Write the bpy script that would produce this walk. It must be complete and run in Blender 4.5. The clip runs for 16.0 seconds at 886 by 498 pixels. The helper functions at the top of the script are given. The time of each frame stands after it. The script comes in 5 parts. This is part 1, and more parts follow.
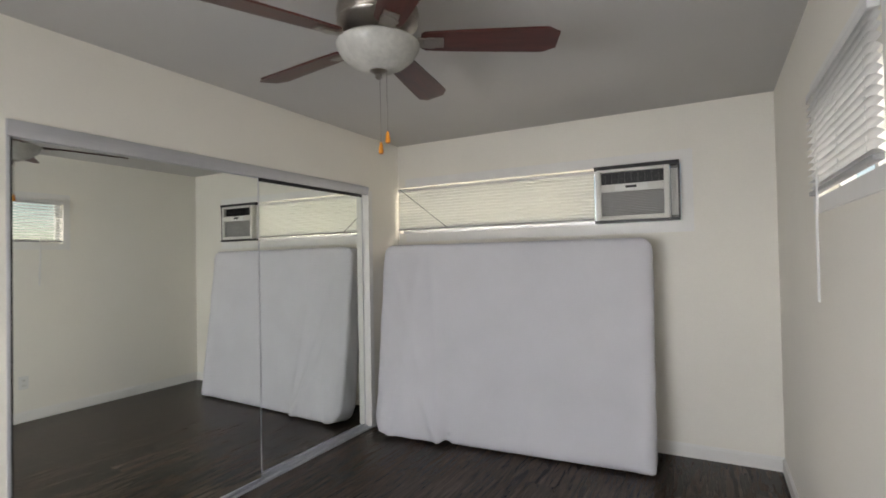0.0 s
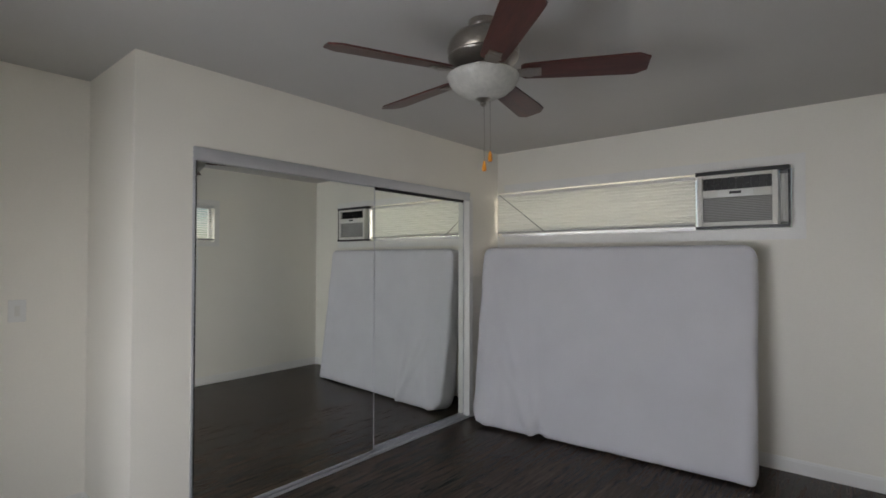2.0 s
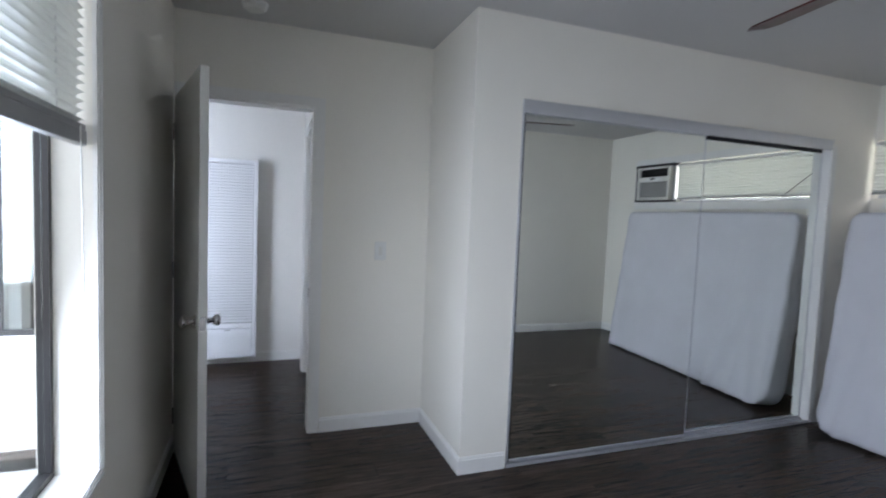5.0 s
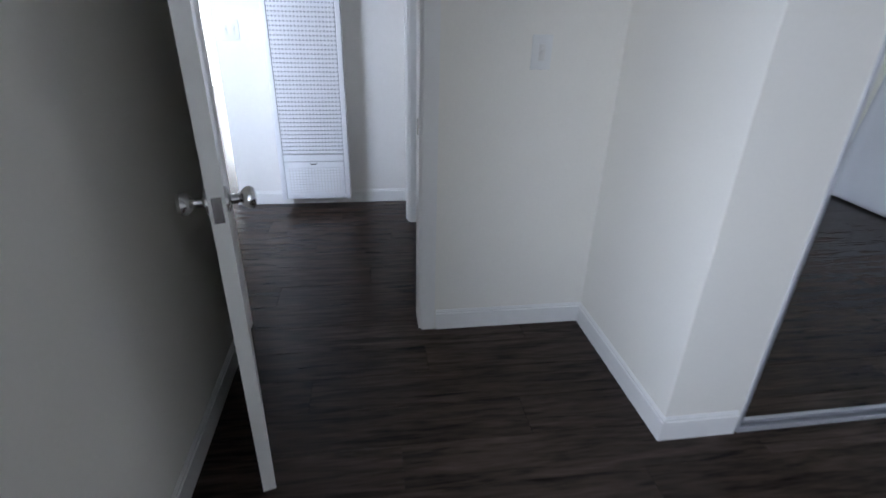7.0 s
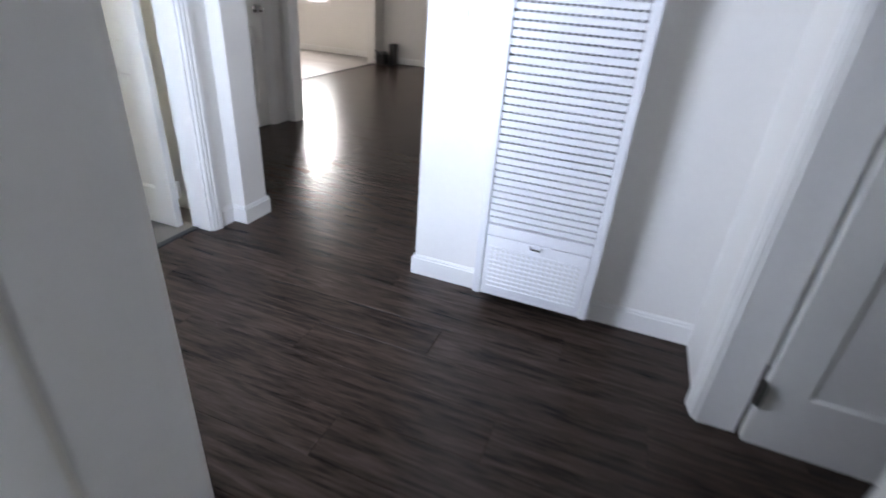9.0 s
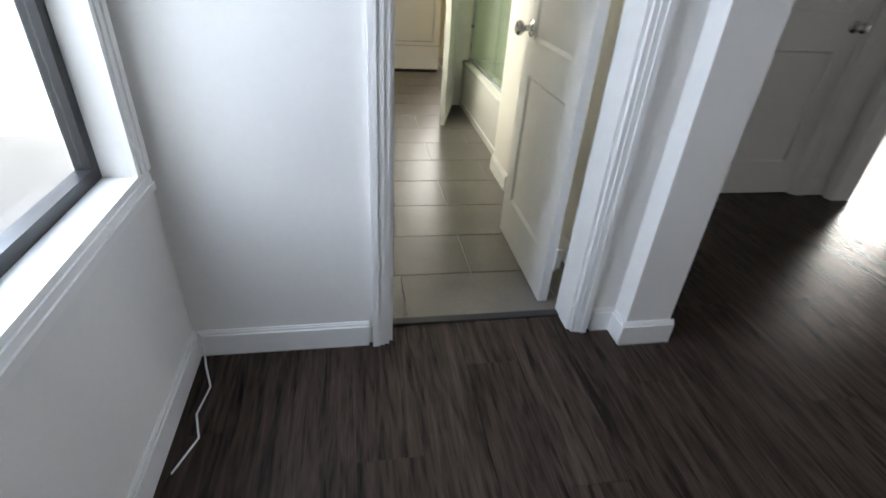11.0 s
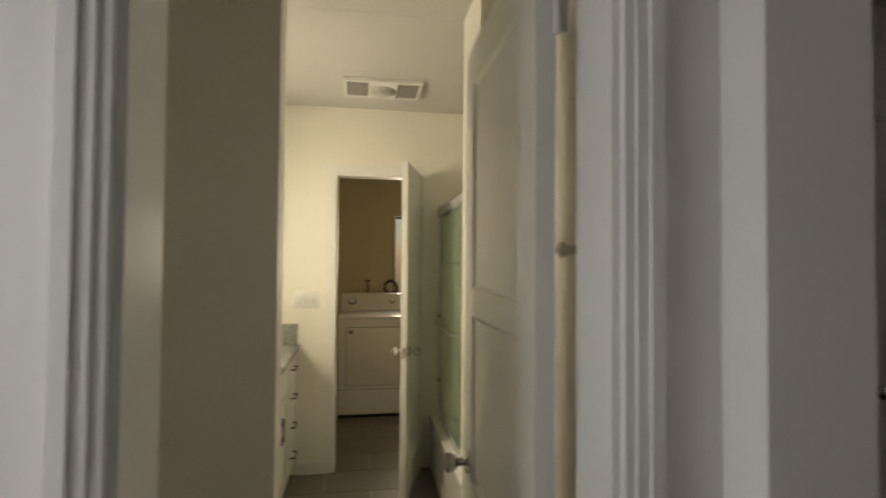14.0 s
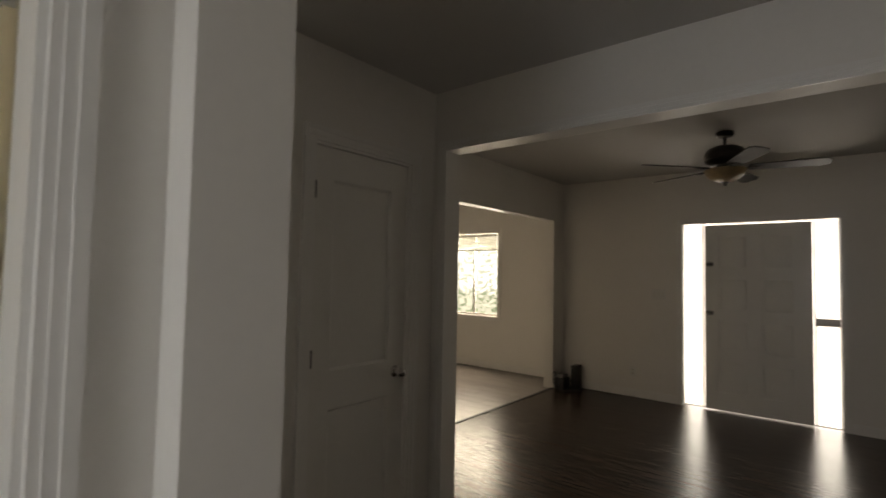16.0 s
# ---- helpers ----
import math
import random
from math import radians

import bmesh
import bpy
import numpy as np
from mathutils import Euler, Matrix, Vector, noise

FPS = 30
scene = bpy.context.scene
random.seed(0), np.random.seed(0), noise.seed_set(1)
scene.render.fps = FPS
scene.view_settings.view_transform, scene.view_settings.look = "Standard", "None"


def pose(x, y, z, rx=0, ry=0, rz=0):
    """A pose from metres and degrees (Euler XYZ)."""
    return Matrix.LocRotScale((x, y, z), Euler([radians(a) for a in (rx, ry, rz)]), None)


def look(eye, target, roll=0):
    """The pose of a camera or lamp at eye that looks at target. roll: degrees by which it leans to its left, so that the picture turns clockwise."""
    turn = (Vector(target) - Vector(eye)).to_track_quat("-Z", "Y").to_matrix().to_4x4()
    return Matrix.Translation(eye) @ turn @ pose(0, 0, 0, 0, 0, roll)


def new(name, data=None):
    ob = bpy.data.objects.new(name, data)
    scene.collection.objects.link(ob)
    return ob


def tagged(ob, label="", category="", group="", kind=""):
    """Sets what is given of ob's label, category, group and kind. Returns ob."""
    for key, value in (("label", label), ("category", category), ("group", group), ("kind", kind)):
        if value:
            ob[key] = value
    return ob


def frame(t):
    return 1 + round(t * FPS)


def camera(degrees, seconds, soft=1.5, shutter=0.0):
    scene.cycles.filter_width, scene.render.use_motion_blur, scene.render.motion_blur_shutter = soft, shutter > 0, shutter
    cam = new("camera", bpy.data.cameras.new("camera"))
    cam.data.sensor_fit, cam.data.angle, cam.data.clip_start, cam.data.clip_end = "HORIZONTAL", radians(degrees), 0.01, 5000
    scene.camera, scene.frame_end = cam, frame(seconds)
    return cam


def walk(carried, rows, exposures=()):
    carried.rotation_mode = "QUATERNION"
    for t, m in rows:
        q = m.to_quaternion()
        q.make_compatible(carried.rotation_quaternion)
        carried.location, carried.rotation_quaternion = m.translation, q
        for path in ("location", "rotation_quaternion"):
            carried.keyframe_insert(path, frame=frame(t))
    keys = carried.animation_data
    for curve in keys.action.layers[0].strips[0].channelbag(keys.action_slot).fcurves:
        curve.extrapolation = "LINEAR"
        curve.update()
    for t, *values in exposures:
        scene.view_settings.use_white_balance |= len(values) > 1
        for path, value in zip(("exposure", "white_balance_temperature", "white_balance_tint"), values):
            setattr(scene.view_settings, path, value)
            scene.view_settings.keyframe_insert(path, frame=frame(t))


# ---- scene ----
cam = camera(83.8, 16.0, soft=1.6, shutter=0.4)
PATH = [
    (0, (2.594, -0.656, 1.441), (1.638, 1.101, 1.476), -1.1),
    (0.5, (2.706, -0.733, 1.485), (1.619, 0.945, 1.547), -1.0),
    (1, (2.772, -0.759, 1.467), (1.583, 0.849, 1.506), -0.1),
    (1.5, (2.756, -0.841, 1.463), (1.538, 0.746, 1.492), -0.0),
    (2, (2.742, -0.891, 1.457), (1.461, 0.644, 1.495), 0.1),
    (2.5, (2.724, -0.928, 1.446), (1.354, 0.529, 1.486), 0.5),
    (3, (2.708, -0.952, 1.439), (1.226, 0.391, 1.47), 0.6),
    (3.5, (2.672, -0.985, 1.433), (1.09, 0.239, 1.463), 1.2),
    (4, (2.63, -1.002, 1.434), (0.943, 0.073, 1.461), 1.5),
    (4.5, (2.565, -1.047, 1.443), (0.777, -0.15, 1.441), 1.5),
    (5, (2.427, -1.018, 1.409), (0.549, -0.341, 1.278), 2.3),
    (5.2, (2.326, -1.023, 1.411), (0.438, -0.412, 1.169), 2.3),
    (7.5, (0.7, -0.927, 1.229), (-1.047, -0.72, 0.277), 1.7),
    (8, (0.266, -0.945, 1.17), (-1.488, -0.912, 0.209), 1.8),
    (8.2, (0.101, -0.962, 1.194), (-1.646, -1.042, 0.224), 1.9),
    (8.5, (-0.152, -0.987, 1.207), (-1.877, -1.267, 0.234), 2.8),
    (9, (-0.56, -1.112, 1.188), (-2.227, -1.688, 0.246), 4.6),
    (9.4, (-0.843, -1.197, 1.179), (-2.332, -2.106, 0.2), 5.5),
    (9.5, (-0.905, -1.227, 1.175), (-2.329, -2.221, 0.182), 5.7),
    (9.7, (-0.968, -1.296, 1.151), (-2.268, -2.436, 0.146), 6.8),
    (11.8, (-1.808, -1.977, 1.194), (-1.807, -3.725, 0.222), 2.5),
    (12, (-1.828, -2.069, 1.205), (-1.822, -3.848, 0.29), 3.1),
    (12.5, (-1.879, -2.318, 1.241), (-1.835, -4.189, 0.536), -0.7),
    (13, (-1.908, -2.379, 1.311), (-1.793, -4.349, 0.984), 0.1),
    (13.5, (-1.907, -2.412, 1.381), (-1.876, -4.411, 1.375), 1.5),
    (13.7, (-1.899, -2.333, 1.442), (-1.981, -4.331, 1.477), 0.6),
    (14.2, (-1.937, -2.305, 1.444), (-2.434, -4.242, 1.5), 1.3),
    (14.5, (-1.962, -2.28, 1.45), (-2.699, -4.138, 1.513), 2.4),
    (15, (-2.018, -2.235, 1.457), (-3.101, -3.916, 1.512), 1.8),
    (15.2, (-2.031, -2.226, 1.436), (-3.229, -3.826, 1.518), 2.3),
    (15.5, (-2.072, -2.183, 1.455), (-3.415, -3.664, 1.524), 2.0),
    (16, (-2.114, -2.136, 1.451), (-3.66, -3.401, 1.546), 1.1),
]

EXPO = [(0.0, 0.82, 7700, 18), (0.5, 0.52, 7700, 18), (1.5, 0.28, 7500, 18), (3.5, 0.35, 7000, 18), (4.5, 0.45, 6600, 18), (5.0, 0.58, 6300, 17),
        (7.5, 0.55, 6100, 19), (8.5, 0.78, 6150, 20), (9.0, 0.90, 6200, 20), (9.5, 0.66, 5900, 19), (11.8, 0.20, 6600, 16), (12.1, 0.02, 6700, 16), (12.5, -0.38, 7200, 17), (13.0, -0.85, 7700, 17),
        (13.5, -1.10, 8100, 17), (14.5, -1.02, 8200, 19), (16.0, -0.98, 8400, 18)]
walk(cam, [(t, look(*r)) for t, *r in PATH], EXPO)

# ---------------------------------------------------------------- world and daylight
world = bpy.data.worlds.new("sky")
scene.world = world
world.use_nodes = True
wn = world.node_tree
sky = wn.nodes.new("ShaderNodeTexSky")
sky.sky_type = "NISHITA"
sky.sun_disc = False
sky.sun_elevation = radians(50)
sky.sun_rotation = radians(200)
wn.links.new(sky.outputs[0], wn.nodes["Background"].inputs[0])
wn.nodes["Background"].inputs[1].default_value = 0.1


def window_light(name, m, w, h, watts, color):
    lamp = bpy.data.lights.new(name, "AREA")
    lamp.shape, lamp.size, lamp.size_y, lamp.energy, lamp.color = "RECTANGLE", w, h, watts, color
    ob = new(name, lamp)
    ob.matrix_world = m
    return ob


DAY = (0.93, 0.97, 1.0)
WARM = (1.0, 0.96, 0.86)
window_light("daylight_north", look((0.92, 3.75, 1.92), (0.92, 0, 1.2)), 1.9, 0.5, 14, WARM)
window_light("daylight_east", look((3.50, 1.38, 2.62), (2.2, 1.38, 1.2)), 1.2, 0.6, 17, DAY)
window_light("daylight_door_a", look((-8.75, -3.50, 1.05), (0, -3.50, 0.95)), 0.30, 2.1, 19, DAY)
window_light("daylight_door_b", look((-8.75, -2.28, 1.05), (0, -2.28, 0.95)), 0.30, 2.1, 19, DAY)
window_light("daylight_laundry", look((-2.62, -8.15, 1.6), (-2.62, 0, 1.5)), 0.6, 0.85, 34, WARM)

BLUE = (0.70, 0.83, 1.0)
window_light("daylight_south", look((1.43, -2.02, 1.12), (2.55, 0, 0.45)), 1.25, 1.0, 44, BLUE)
window_light("daylight_hall", look((-0.62, -2.52, 1.45), (-2.4, -1.50, 0.35)), 0.80, 1.35, 37, BLUE)
window_light("daylight_bath", look((-0.86, -4.90, 1.60), (-3, -4.90, 1.3)), 0.75, 0.75, 46, (0.97, 0.97, 0.79))
window_light("daylight_dining", look((-8.74, -6.83, 1.66), (-4, -6.60, 1.0)), 1.05, 0.78, 120, WARM)


# ---------------------------------------------------------------- materials
def mat(name, color, rough=0.6, metal=0.0, var=0.06, scale=3.0, bump=0.1, bscale=60.0, stretch=(1, 1, 1), dist=0.002,
        spec=0.5, trans=0.0, per_object=0.0, second=None, wavy=0.0):
    m = bpy.data.materials.new(name)
    m.use_nodes = True
    nt = m.node_tree
    n, l = nt.nodes, nt.links
    b = n["Principled BSDF"]
    b.inputs["Roughness"].default_value, b.inputs["Metallic"].default_value = rough, metal
    b.inputs["Specular IOR Level"].default_value = spec
    tc = n.new("ShaderNodeTexCoord")
    mp = n.new("ShaderNodeMapping")
    mp.inputs["Scale"].default_value = stretch
    l.new(tc.outputs["Object"], mp.inputs["Vector"])
    big = n.new("ShaderNodeTexNoise")
    big.inputs["Scale"].default_value, big.inputs["Detail"].default_value = scale, 5
    big.inputs["Distortion"].default_value = wavy
    fine = n.new("ShaderNodeTexNoise")
    fine.inputs["Scale"].default_value, fine.inputs["Detail"].default_value = bscale, 3
    vec = mp.outputs[0]
    if per_object:
        oi = n.new("ShaderNodeObjectInfo")
        add = n.new("ShaderNodeVectorMath")
        add.operation = "MULTIPLY_ADD"
        add.inputs[1].default_value = (37, 91, 53)
        l.new(oi.outputs["Random"], add.inputs[0])
        l.new(mp.outputs[0], add.inputs[2])
        vec = add.outputs[0]
    l.new(vec, big.inputs["Vector"])
    l.new(vec, fine.inputs["Vector"])
    ramp = n.new("ShaderNodeValToRGB")
    lo = [max(0, c * (1 - var * 2)) for c in color] if second is None else second
    hi = [min(1, c * (1 + var)) for c in color]
    ramp.color_ramp.elements[0].color, ramp.color_ramp.elements[1].color = (*lo, 1), (*hi, 1)
    ramp.color_ramp.elements[0].position, ramp.color_ramp.elements[1].position = 0.32, 0.68
    mixn = n.new("ShaderNodeMath")
    mixn.operation = "MULTIPLY_ADD"
    mixn.inputs[1].default_value = 0.3
    l.new(fine.outputs["Fac"], mixn.inputs[0])
    sc = n.new("ShaderNodeMath")
    sc.operation = "MULTIPLY"
    sc.inputs[1].default_value = 0.7
    l.new(big.outputs["Fac"], sc.inputs[0])
    l.new(sc.outputs[0], mixn.inputs[2])
    l.new(mixn.outputs[0], ramp.inputs["Fac"])
    out = ramp.outputs[0]
    if per_object:
        hs = n.new("ShaderNodeHueSaturation")
        mr = n.new("ShaderNodeMapRange")
        mr.inputs["To Min"].default_value, mr.inputs["To Max"].default_value = 1 - per_object, 1 + per_object
        l.new(oi.outputs["Random"], mr.inputs["Value"])
        l.new(mr.outputs[0], hs.inputs["Value"])
        l.new(out, hs.inputs["Color"])
        out = hs.outputs[0]
    l.new(out, b.inputs["Base Color"])
    rr = n.new("ShaderNodeMapRange")
    rr.inputs["To Min"].default_value, rr.inputs["To Max"].default_value = rough * 0.85, min(1, rough * 1.15)
    l.new(big.outputs["Fac"], rr.inputs["Value"])
    l.new(rr.outputs[0], b.inputs["Roughness"])
    if bump:
        bp = n.new("ShaderNodeBump")
        bp.inputs["Strength"].default_value, bp.inputs["Distance"].default_value = bump, dist
        l.new(fine.outputs["Fac"], bp.inputs["Height"])
        l.new(bp.outputs[0], b.inputs["Normal"])
    if trans:
        tr = n.new("ShaderNodeBsdfTranslucent")
        l.new(out, tr.inputs[0])
        mx = n.new("ShaderNodeMixShader")
        mx.inputs[0].default_value = trans
        l.new(b.outputs[0], mx.inputs[1])
        l.new(tr.outputs[0], mx.inputs[2])
        l.new(mx.outputs[0], n["Material Output"].inputs[0])
    return m


def glass_mat(name, tint, rough=0.0, haze=0.0):
    m = bpy.data.materials.new(name)
    m.use_nodes = True
    n, l = m.node_tree.nodes, m.node_tree.links
    tr = n.new("ShaderNodeBsdfTransparent")
    tr.inputs[0].default_value = (*tint, 1)
    gl = n.new("ShaderNodeBsdfGlossy")
    gl.inputs["Roughness"].default_value = rough
    mx = n.new("ShaderNodeMixShader")
    mx.inputs[0].default_value = 0.05
    src = tr.outputs[0]
    if haze:
        df = n.new("ShaderNodeBsdfTranslucent")
        df.inputs[0].default_value = (*tint, 1)
        dd = n.new("ShaderNodeBsdfDiffuse")
        dd.inputs[0].default_value = (*tint, 1)
        h0 = n.new("ShaderNodeMixShader")
        l.new(df.outputs[0], h0.inputs[1])
        l.new(dd.outputs[0], h0.inputs[2])
        h = n.new("ShaderNodeMixShader")
        h.inputs[0].default_value = haze
        l.new(tr.outputs[0], h.inputs[1])
        l.new(h0.outputs[0], h.inputs[2])
        src = h.outputs[0]
    l.new(src, mx.inputs[1])
    l.new(gl.outputs[0], mx.inputs[2])
    l.new(mx.outputs[0], n["Material Output"].inputs[0])
    return m


def mirror_mat():
    m = bpy.data.materials.new("mirror_silver")
    m.use_nodes = True
    b = m.node_tree.nodes["Principled BSDF"]
    b.inputs["Base Color"].default_value = (0.90, 0.925, 0.89, 1)
    b.inputs["Metallic"].default_value, b.inputs["Roughness"].default_value = 1.0, 0.01
    return m


def glow_mat(name, top, low, level, z_split, soft, leafy=0.0, grain=6.0):
    """A distant view outside a window: an upper and a lower tone, with patches of foliage."""
    m = bpy.data.materials.new(name)
    m.use_nodes = True
    n, l = m.node_tree.nodes, m.node_tree.links
    tc, sep = n.new("ShaderNodeTexCoord"), n.new("ShaderNodeSeparateXYZ")
    l.new(tc.outputs["Object"], sep.inputs[0])
    mr = n.new("ShaderNodeMapRange")
    mr.inputs["From Min"].default_value, mr.inputs["From Max"].default_value = z_split - soft, z_split + soft
    l.new(sep.outputs["Z"], mr.inputs["Value"])
    mix = n.new("ShaderNodeMix")
    mix.data_type = "RGBA"
    mix.inputs[6].default_value, mix.inputs[7].default_value = (*low, 1), (*top, 1)
    l.new(mr.outputs[0], mix.inputs[0])
    no = n.new("ShaderNodeTexNoise")
    no.inputs["Scale"].default_value, no.inputs["Detail"].default_value = grain, 6
    l.new(tc.outputs["Object"], no.inputs["Vector"])
    rp = n.new("ShaderNodeValToRGB")
    rp.color_ramp.elements[0].position, rp.color_ramp.elements[1].position = 0.46, 0.54
    rp.color_ramp.elements[0].color = (1 - leafy, 1 - leafy * 0.93, 1 - leafy, 1)
    rp.color_ramp.elements[1].color = (1, 1, 1, 1)
    l.new(no.outputs["Fac"], rp.inputs["Fac"])
    mu = n.new("ShaderNodeMix")
    mu.data_type, mu.blend_type = "RGBA", "MULTIPLY"
    mu.inputs[0].default_value = 1
    l.new(mix.outputs[2], mu.inputs[6])
    l.new(rp.outputs[0], mu.inputs[7])
    em = n.new("ShaderNodeEmission")
    em.inputs["Strength"].default_value = level
    l.new(mu.outputs[2], em.inputs[0])
    l.new(em.outputs[0], n["Material Output"].inputs[0])
    return m


M_WALL = mat("wall_paint", (0.85, 0.82, 0.745), 0.55, var=0.02, scale=1.2, bump=0.12, bscale=90, dist=0.001)
M_WALLN = mat("hall_wall_paint", (0.80, 0.78, 0.74), 0.5, var=0.02, scale=1.2, bump=0.2, bscale=45, dist=0.002)
M_YEL = mat("yellow_cream_paint", (0.60, 0.53, 0.36), 0.6, var=0.03, scale=1.2, bump=0.1, bscale=80)
# off-white ceiling; its dimness under weak floor bounce is put into this grey
M_CEIL_SHADE = mat("shaded_ceiling_paint", (0.55, 0.54, 0.52), 0.8, var=0.02, scale=1.0, bump=0.2, bscale=120)
M_TRIM = mat("white_trim_paint", (0.82, 0.81, 0.78), 0.32, var=0.02, scale=4, bump=0.05, bscale=50)
M_DOOR = mat("door_paint", (0.80, 0.79, 0.75), 0.35, var=0.02, scale=3, bump=0.06, bscale=40)
M_WOOD = mat("dark_plank", (0.052, 0.0365, 0.0285), 0.25, var=0.45, scale=5, bump=0.4, bscale=22, stretch=(7.5, 0.6, 1), dist=0.001,
             per_object=0.16, second=(0.007, 0.005, 0.004), spec=0.13, wavy=0.9)
M_WOODU = mat("floor_underlay", (0.012, 0.010, 0.009), 0.7)
M_GREYF = mat("grey_plank", (0.20, 0.18, 0.16), 0.3, var=0.2, scale=5, bump=0.2, bscale=26, stretch=(5, 0.7, 1), per_object=0.15)
M_TILE = mat("grey_porcelain", (0.195, 0.178, 0.157), 0.34, var=0.10, scale=4, bump=0.1, bscale=70, per_object=0.07)
M_GROUT = mat("pale_grout", (0.50, 0.48, 0.43), 0.9, var=0.1, bscale=150)
M_MIRROR = mirror_mat()
M_ALU = mat("brushed_aluminium", (0.62, 0.63, 0.66), 0.38, 0.6, var=0.05, scale=6, bump=0.05, bscale=120, stretch=(1, 0.1, 1))
M_DARK = mat("dark_strip", (0.02, 0.02, 0.022), 0.5)
M_PEWTER = mat("brushed_pewter", (0.33, 0.30, 0.27), 0.3, 0.9, var=0.1, scale=12, bump=0.05, bscale=120)
M_BRONZE = mat("dark_bronze", (0.03, 0.025, 0.022), 0.4, 0.5)
M_CHROME = mat("satin_chrome", (0.62, 0.61, 0.60), 0.18, 1.0, var=0.03, bump=0.0)
M_BLADE = mat("mahogany_blade", (0.085, 0.022, 0.016), 0.35, var=0.3, scale=7, bump=0.08, bscale=40, stretch=(0.5, 5, 1))
M_BLADE2 = mat("dark_walnut_blade", (0.020, 0.014, 0.011), 0.55, var=0.3, scale=7, bump=0.08, bscale=40, stretch=(0.5, 5, 1))
M_BOWL = mat("alabaster_glass", (0.72, 0.71, 0.66), 0.25, var=0.12, scale=9, bump=0.03, trans=0.35)
M_BOWL2 = mat("amber_glass", (0.45, 0.33, 0.18), 0.3, var=0.2, scale=9, bump=0.03, trans=0.35)
M_ORANGE = mat("orange_wood", (0.75, 0.28, 0.03), 0.4)
M_SHEET = mat("white_cotton_sheet", (0.66, 0.655, 0.69), 0.9, var=0.03, scale=3, bump=0.3, bscale=220, dist=0.001)
M_BLIND = mat("white_vinyl_slat", (0.82, 0.83, 0.79), 0.4, var=0.02, bump=0.0, trans=0.14)
M_BLINDS = mat("shaded_vinyl", (0.80, 0.80, 0.79), 0.45, var=0.02, bump=0.0, trans=0.2)
M_BRAIL = mat("blind_rail_grey", (0.36, 0.36, 0.36), 0.4, var=0.05)
M_PLAST = mat("aged_white_plastic", (0.72, 0.71, 0.66), 0.45, var=0.04, bump=0.05)
M_GREY = mat("grey_plastic", (0.22, 0.22, 0.21), 0.5, var=0.06)
M_MIDGREY = mat("mid_grey_plastic", (0.40, 0.39, 0.37), 0.5, var=0.05)
M_BLACK = mat("black_plastic", (0.015, 0.015, 0.016), 0.35)
M_ENAM = mat("white_enamel", (0.80, 0.80, 0.77), 0.22, var=0.02, scale=2, bump=0.0)
M_HEAT = mat("heater_white_enamel", (0.83, 0.83, 0.84), 0.35, var=0.02, bump=0.02)
# grey that paints in the shade behind the heater's white louvres
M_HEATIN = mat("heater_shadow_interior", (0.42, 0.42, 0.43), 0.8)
M_PORC = mat("white_porcelain", (0.82, 0.81, 0.76), 0.12, var=0.01, bump=0.0)
M_QUARTZ = mat("grey_quartz", (0.34, 0.33, 0.31), 0.22, var=0.25, scale=60, bump=0.02)
M_STEEL = mat("dark_nickel_pull", (0.10, 0.095, 0.085), 0.3, 0.8)
M_GLASS = glass_mat("clear_glass", (0.96, 0.98, 0.97))
M_SHOWER = glass_mat("green_shower_glass", (0.70, 0.77, 0.68), 0.03, 0.22)
M_CABLE = mat("white_cable", (0.75, 0.75, 0.72), 0.5)


# ---------------------------------------------------------------- mesh helpers
def box(bm, x0, x1, y0, y1, z0, z1, bevel=0.0):
    vs = [bm.verts.new((x, y, z)) for x in (min(x0, x1), max(x0, x1)) for y in (min(y0, y1), max(y0, y1)) for z in (min(z0, z1), max(z0, z1))]
    fs = [bm.faces.new([vs[i] for i in q]) for q in ((0, 1, 3, 2), (4, 6, 7, 5), (0, 4, 5, 1), (2, 3, 7, 6), (0, 2, 6, 4), (1, 5, 7, 3))]
    if bevel:
        edges = list({e for f_ in fs for e in f_.edges})
        bmesh.ops.bevel(bm, geom=edges, offset=bevel, segments=2, affect="EDGES", profile=0.6)
    return bm


def lathe(bm, profile, cx=0.0, cy=0.0, seg=28, m=None):
    """A turned shape from (radius, height) pairs, closed at both ends."""
    rings = []
    for r, z in profile:
        ring = []
        for i in range(seg):
            a = 2 * math.pi * i / seg
            v = Vector((cx + r * math.cos(a), cy + r * math.sin(a), z))
            ring.append(bm.verts.new(m @ v if m else v))
        rings.append(ring)
    for a, b in zip(rings, rings[1:]):
        for i in range(seg):
            bm.faces.new((a[i], a[(i + 1) % seg], b[(i + 1) % seg], b[i]))
    bm.faces.new(rings[0])
    bm.faces.new(rings[-1])
    return bm


def tube(bm, pts, r, seg=8):
    """A round bar along a line of points."""
    pts = [Vector(p) for p in pts]
    rings = []
    for i, p in enumerate(pts):
        d = (pts[min(i + 1, len(pts) - 1)] - pts[max(i - 1, 0)]).normalized()
        q = d.to_track_quat("Z", "Y")
        rings.append([bm.verts.new(p + q @ Vector((r * math.cos(2 * math.pi * k / seg), r * math.sin(2 * math.pi * k / seg), 0))) for k in range(seg)])
    for a, b in zip(rings, rings[1:]):
        for i in range(seg):
            bm.faces.new((a[i], a[(i + 1) % seg], b[(i + 1) % seg], b[i]))
    bm.faces.new(rings[0])
    bm.faces.new(rings[-1])
    return bm


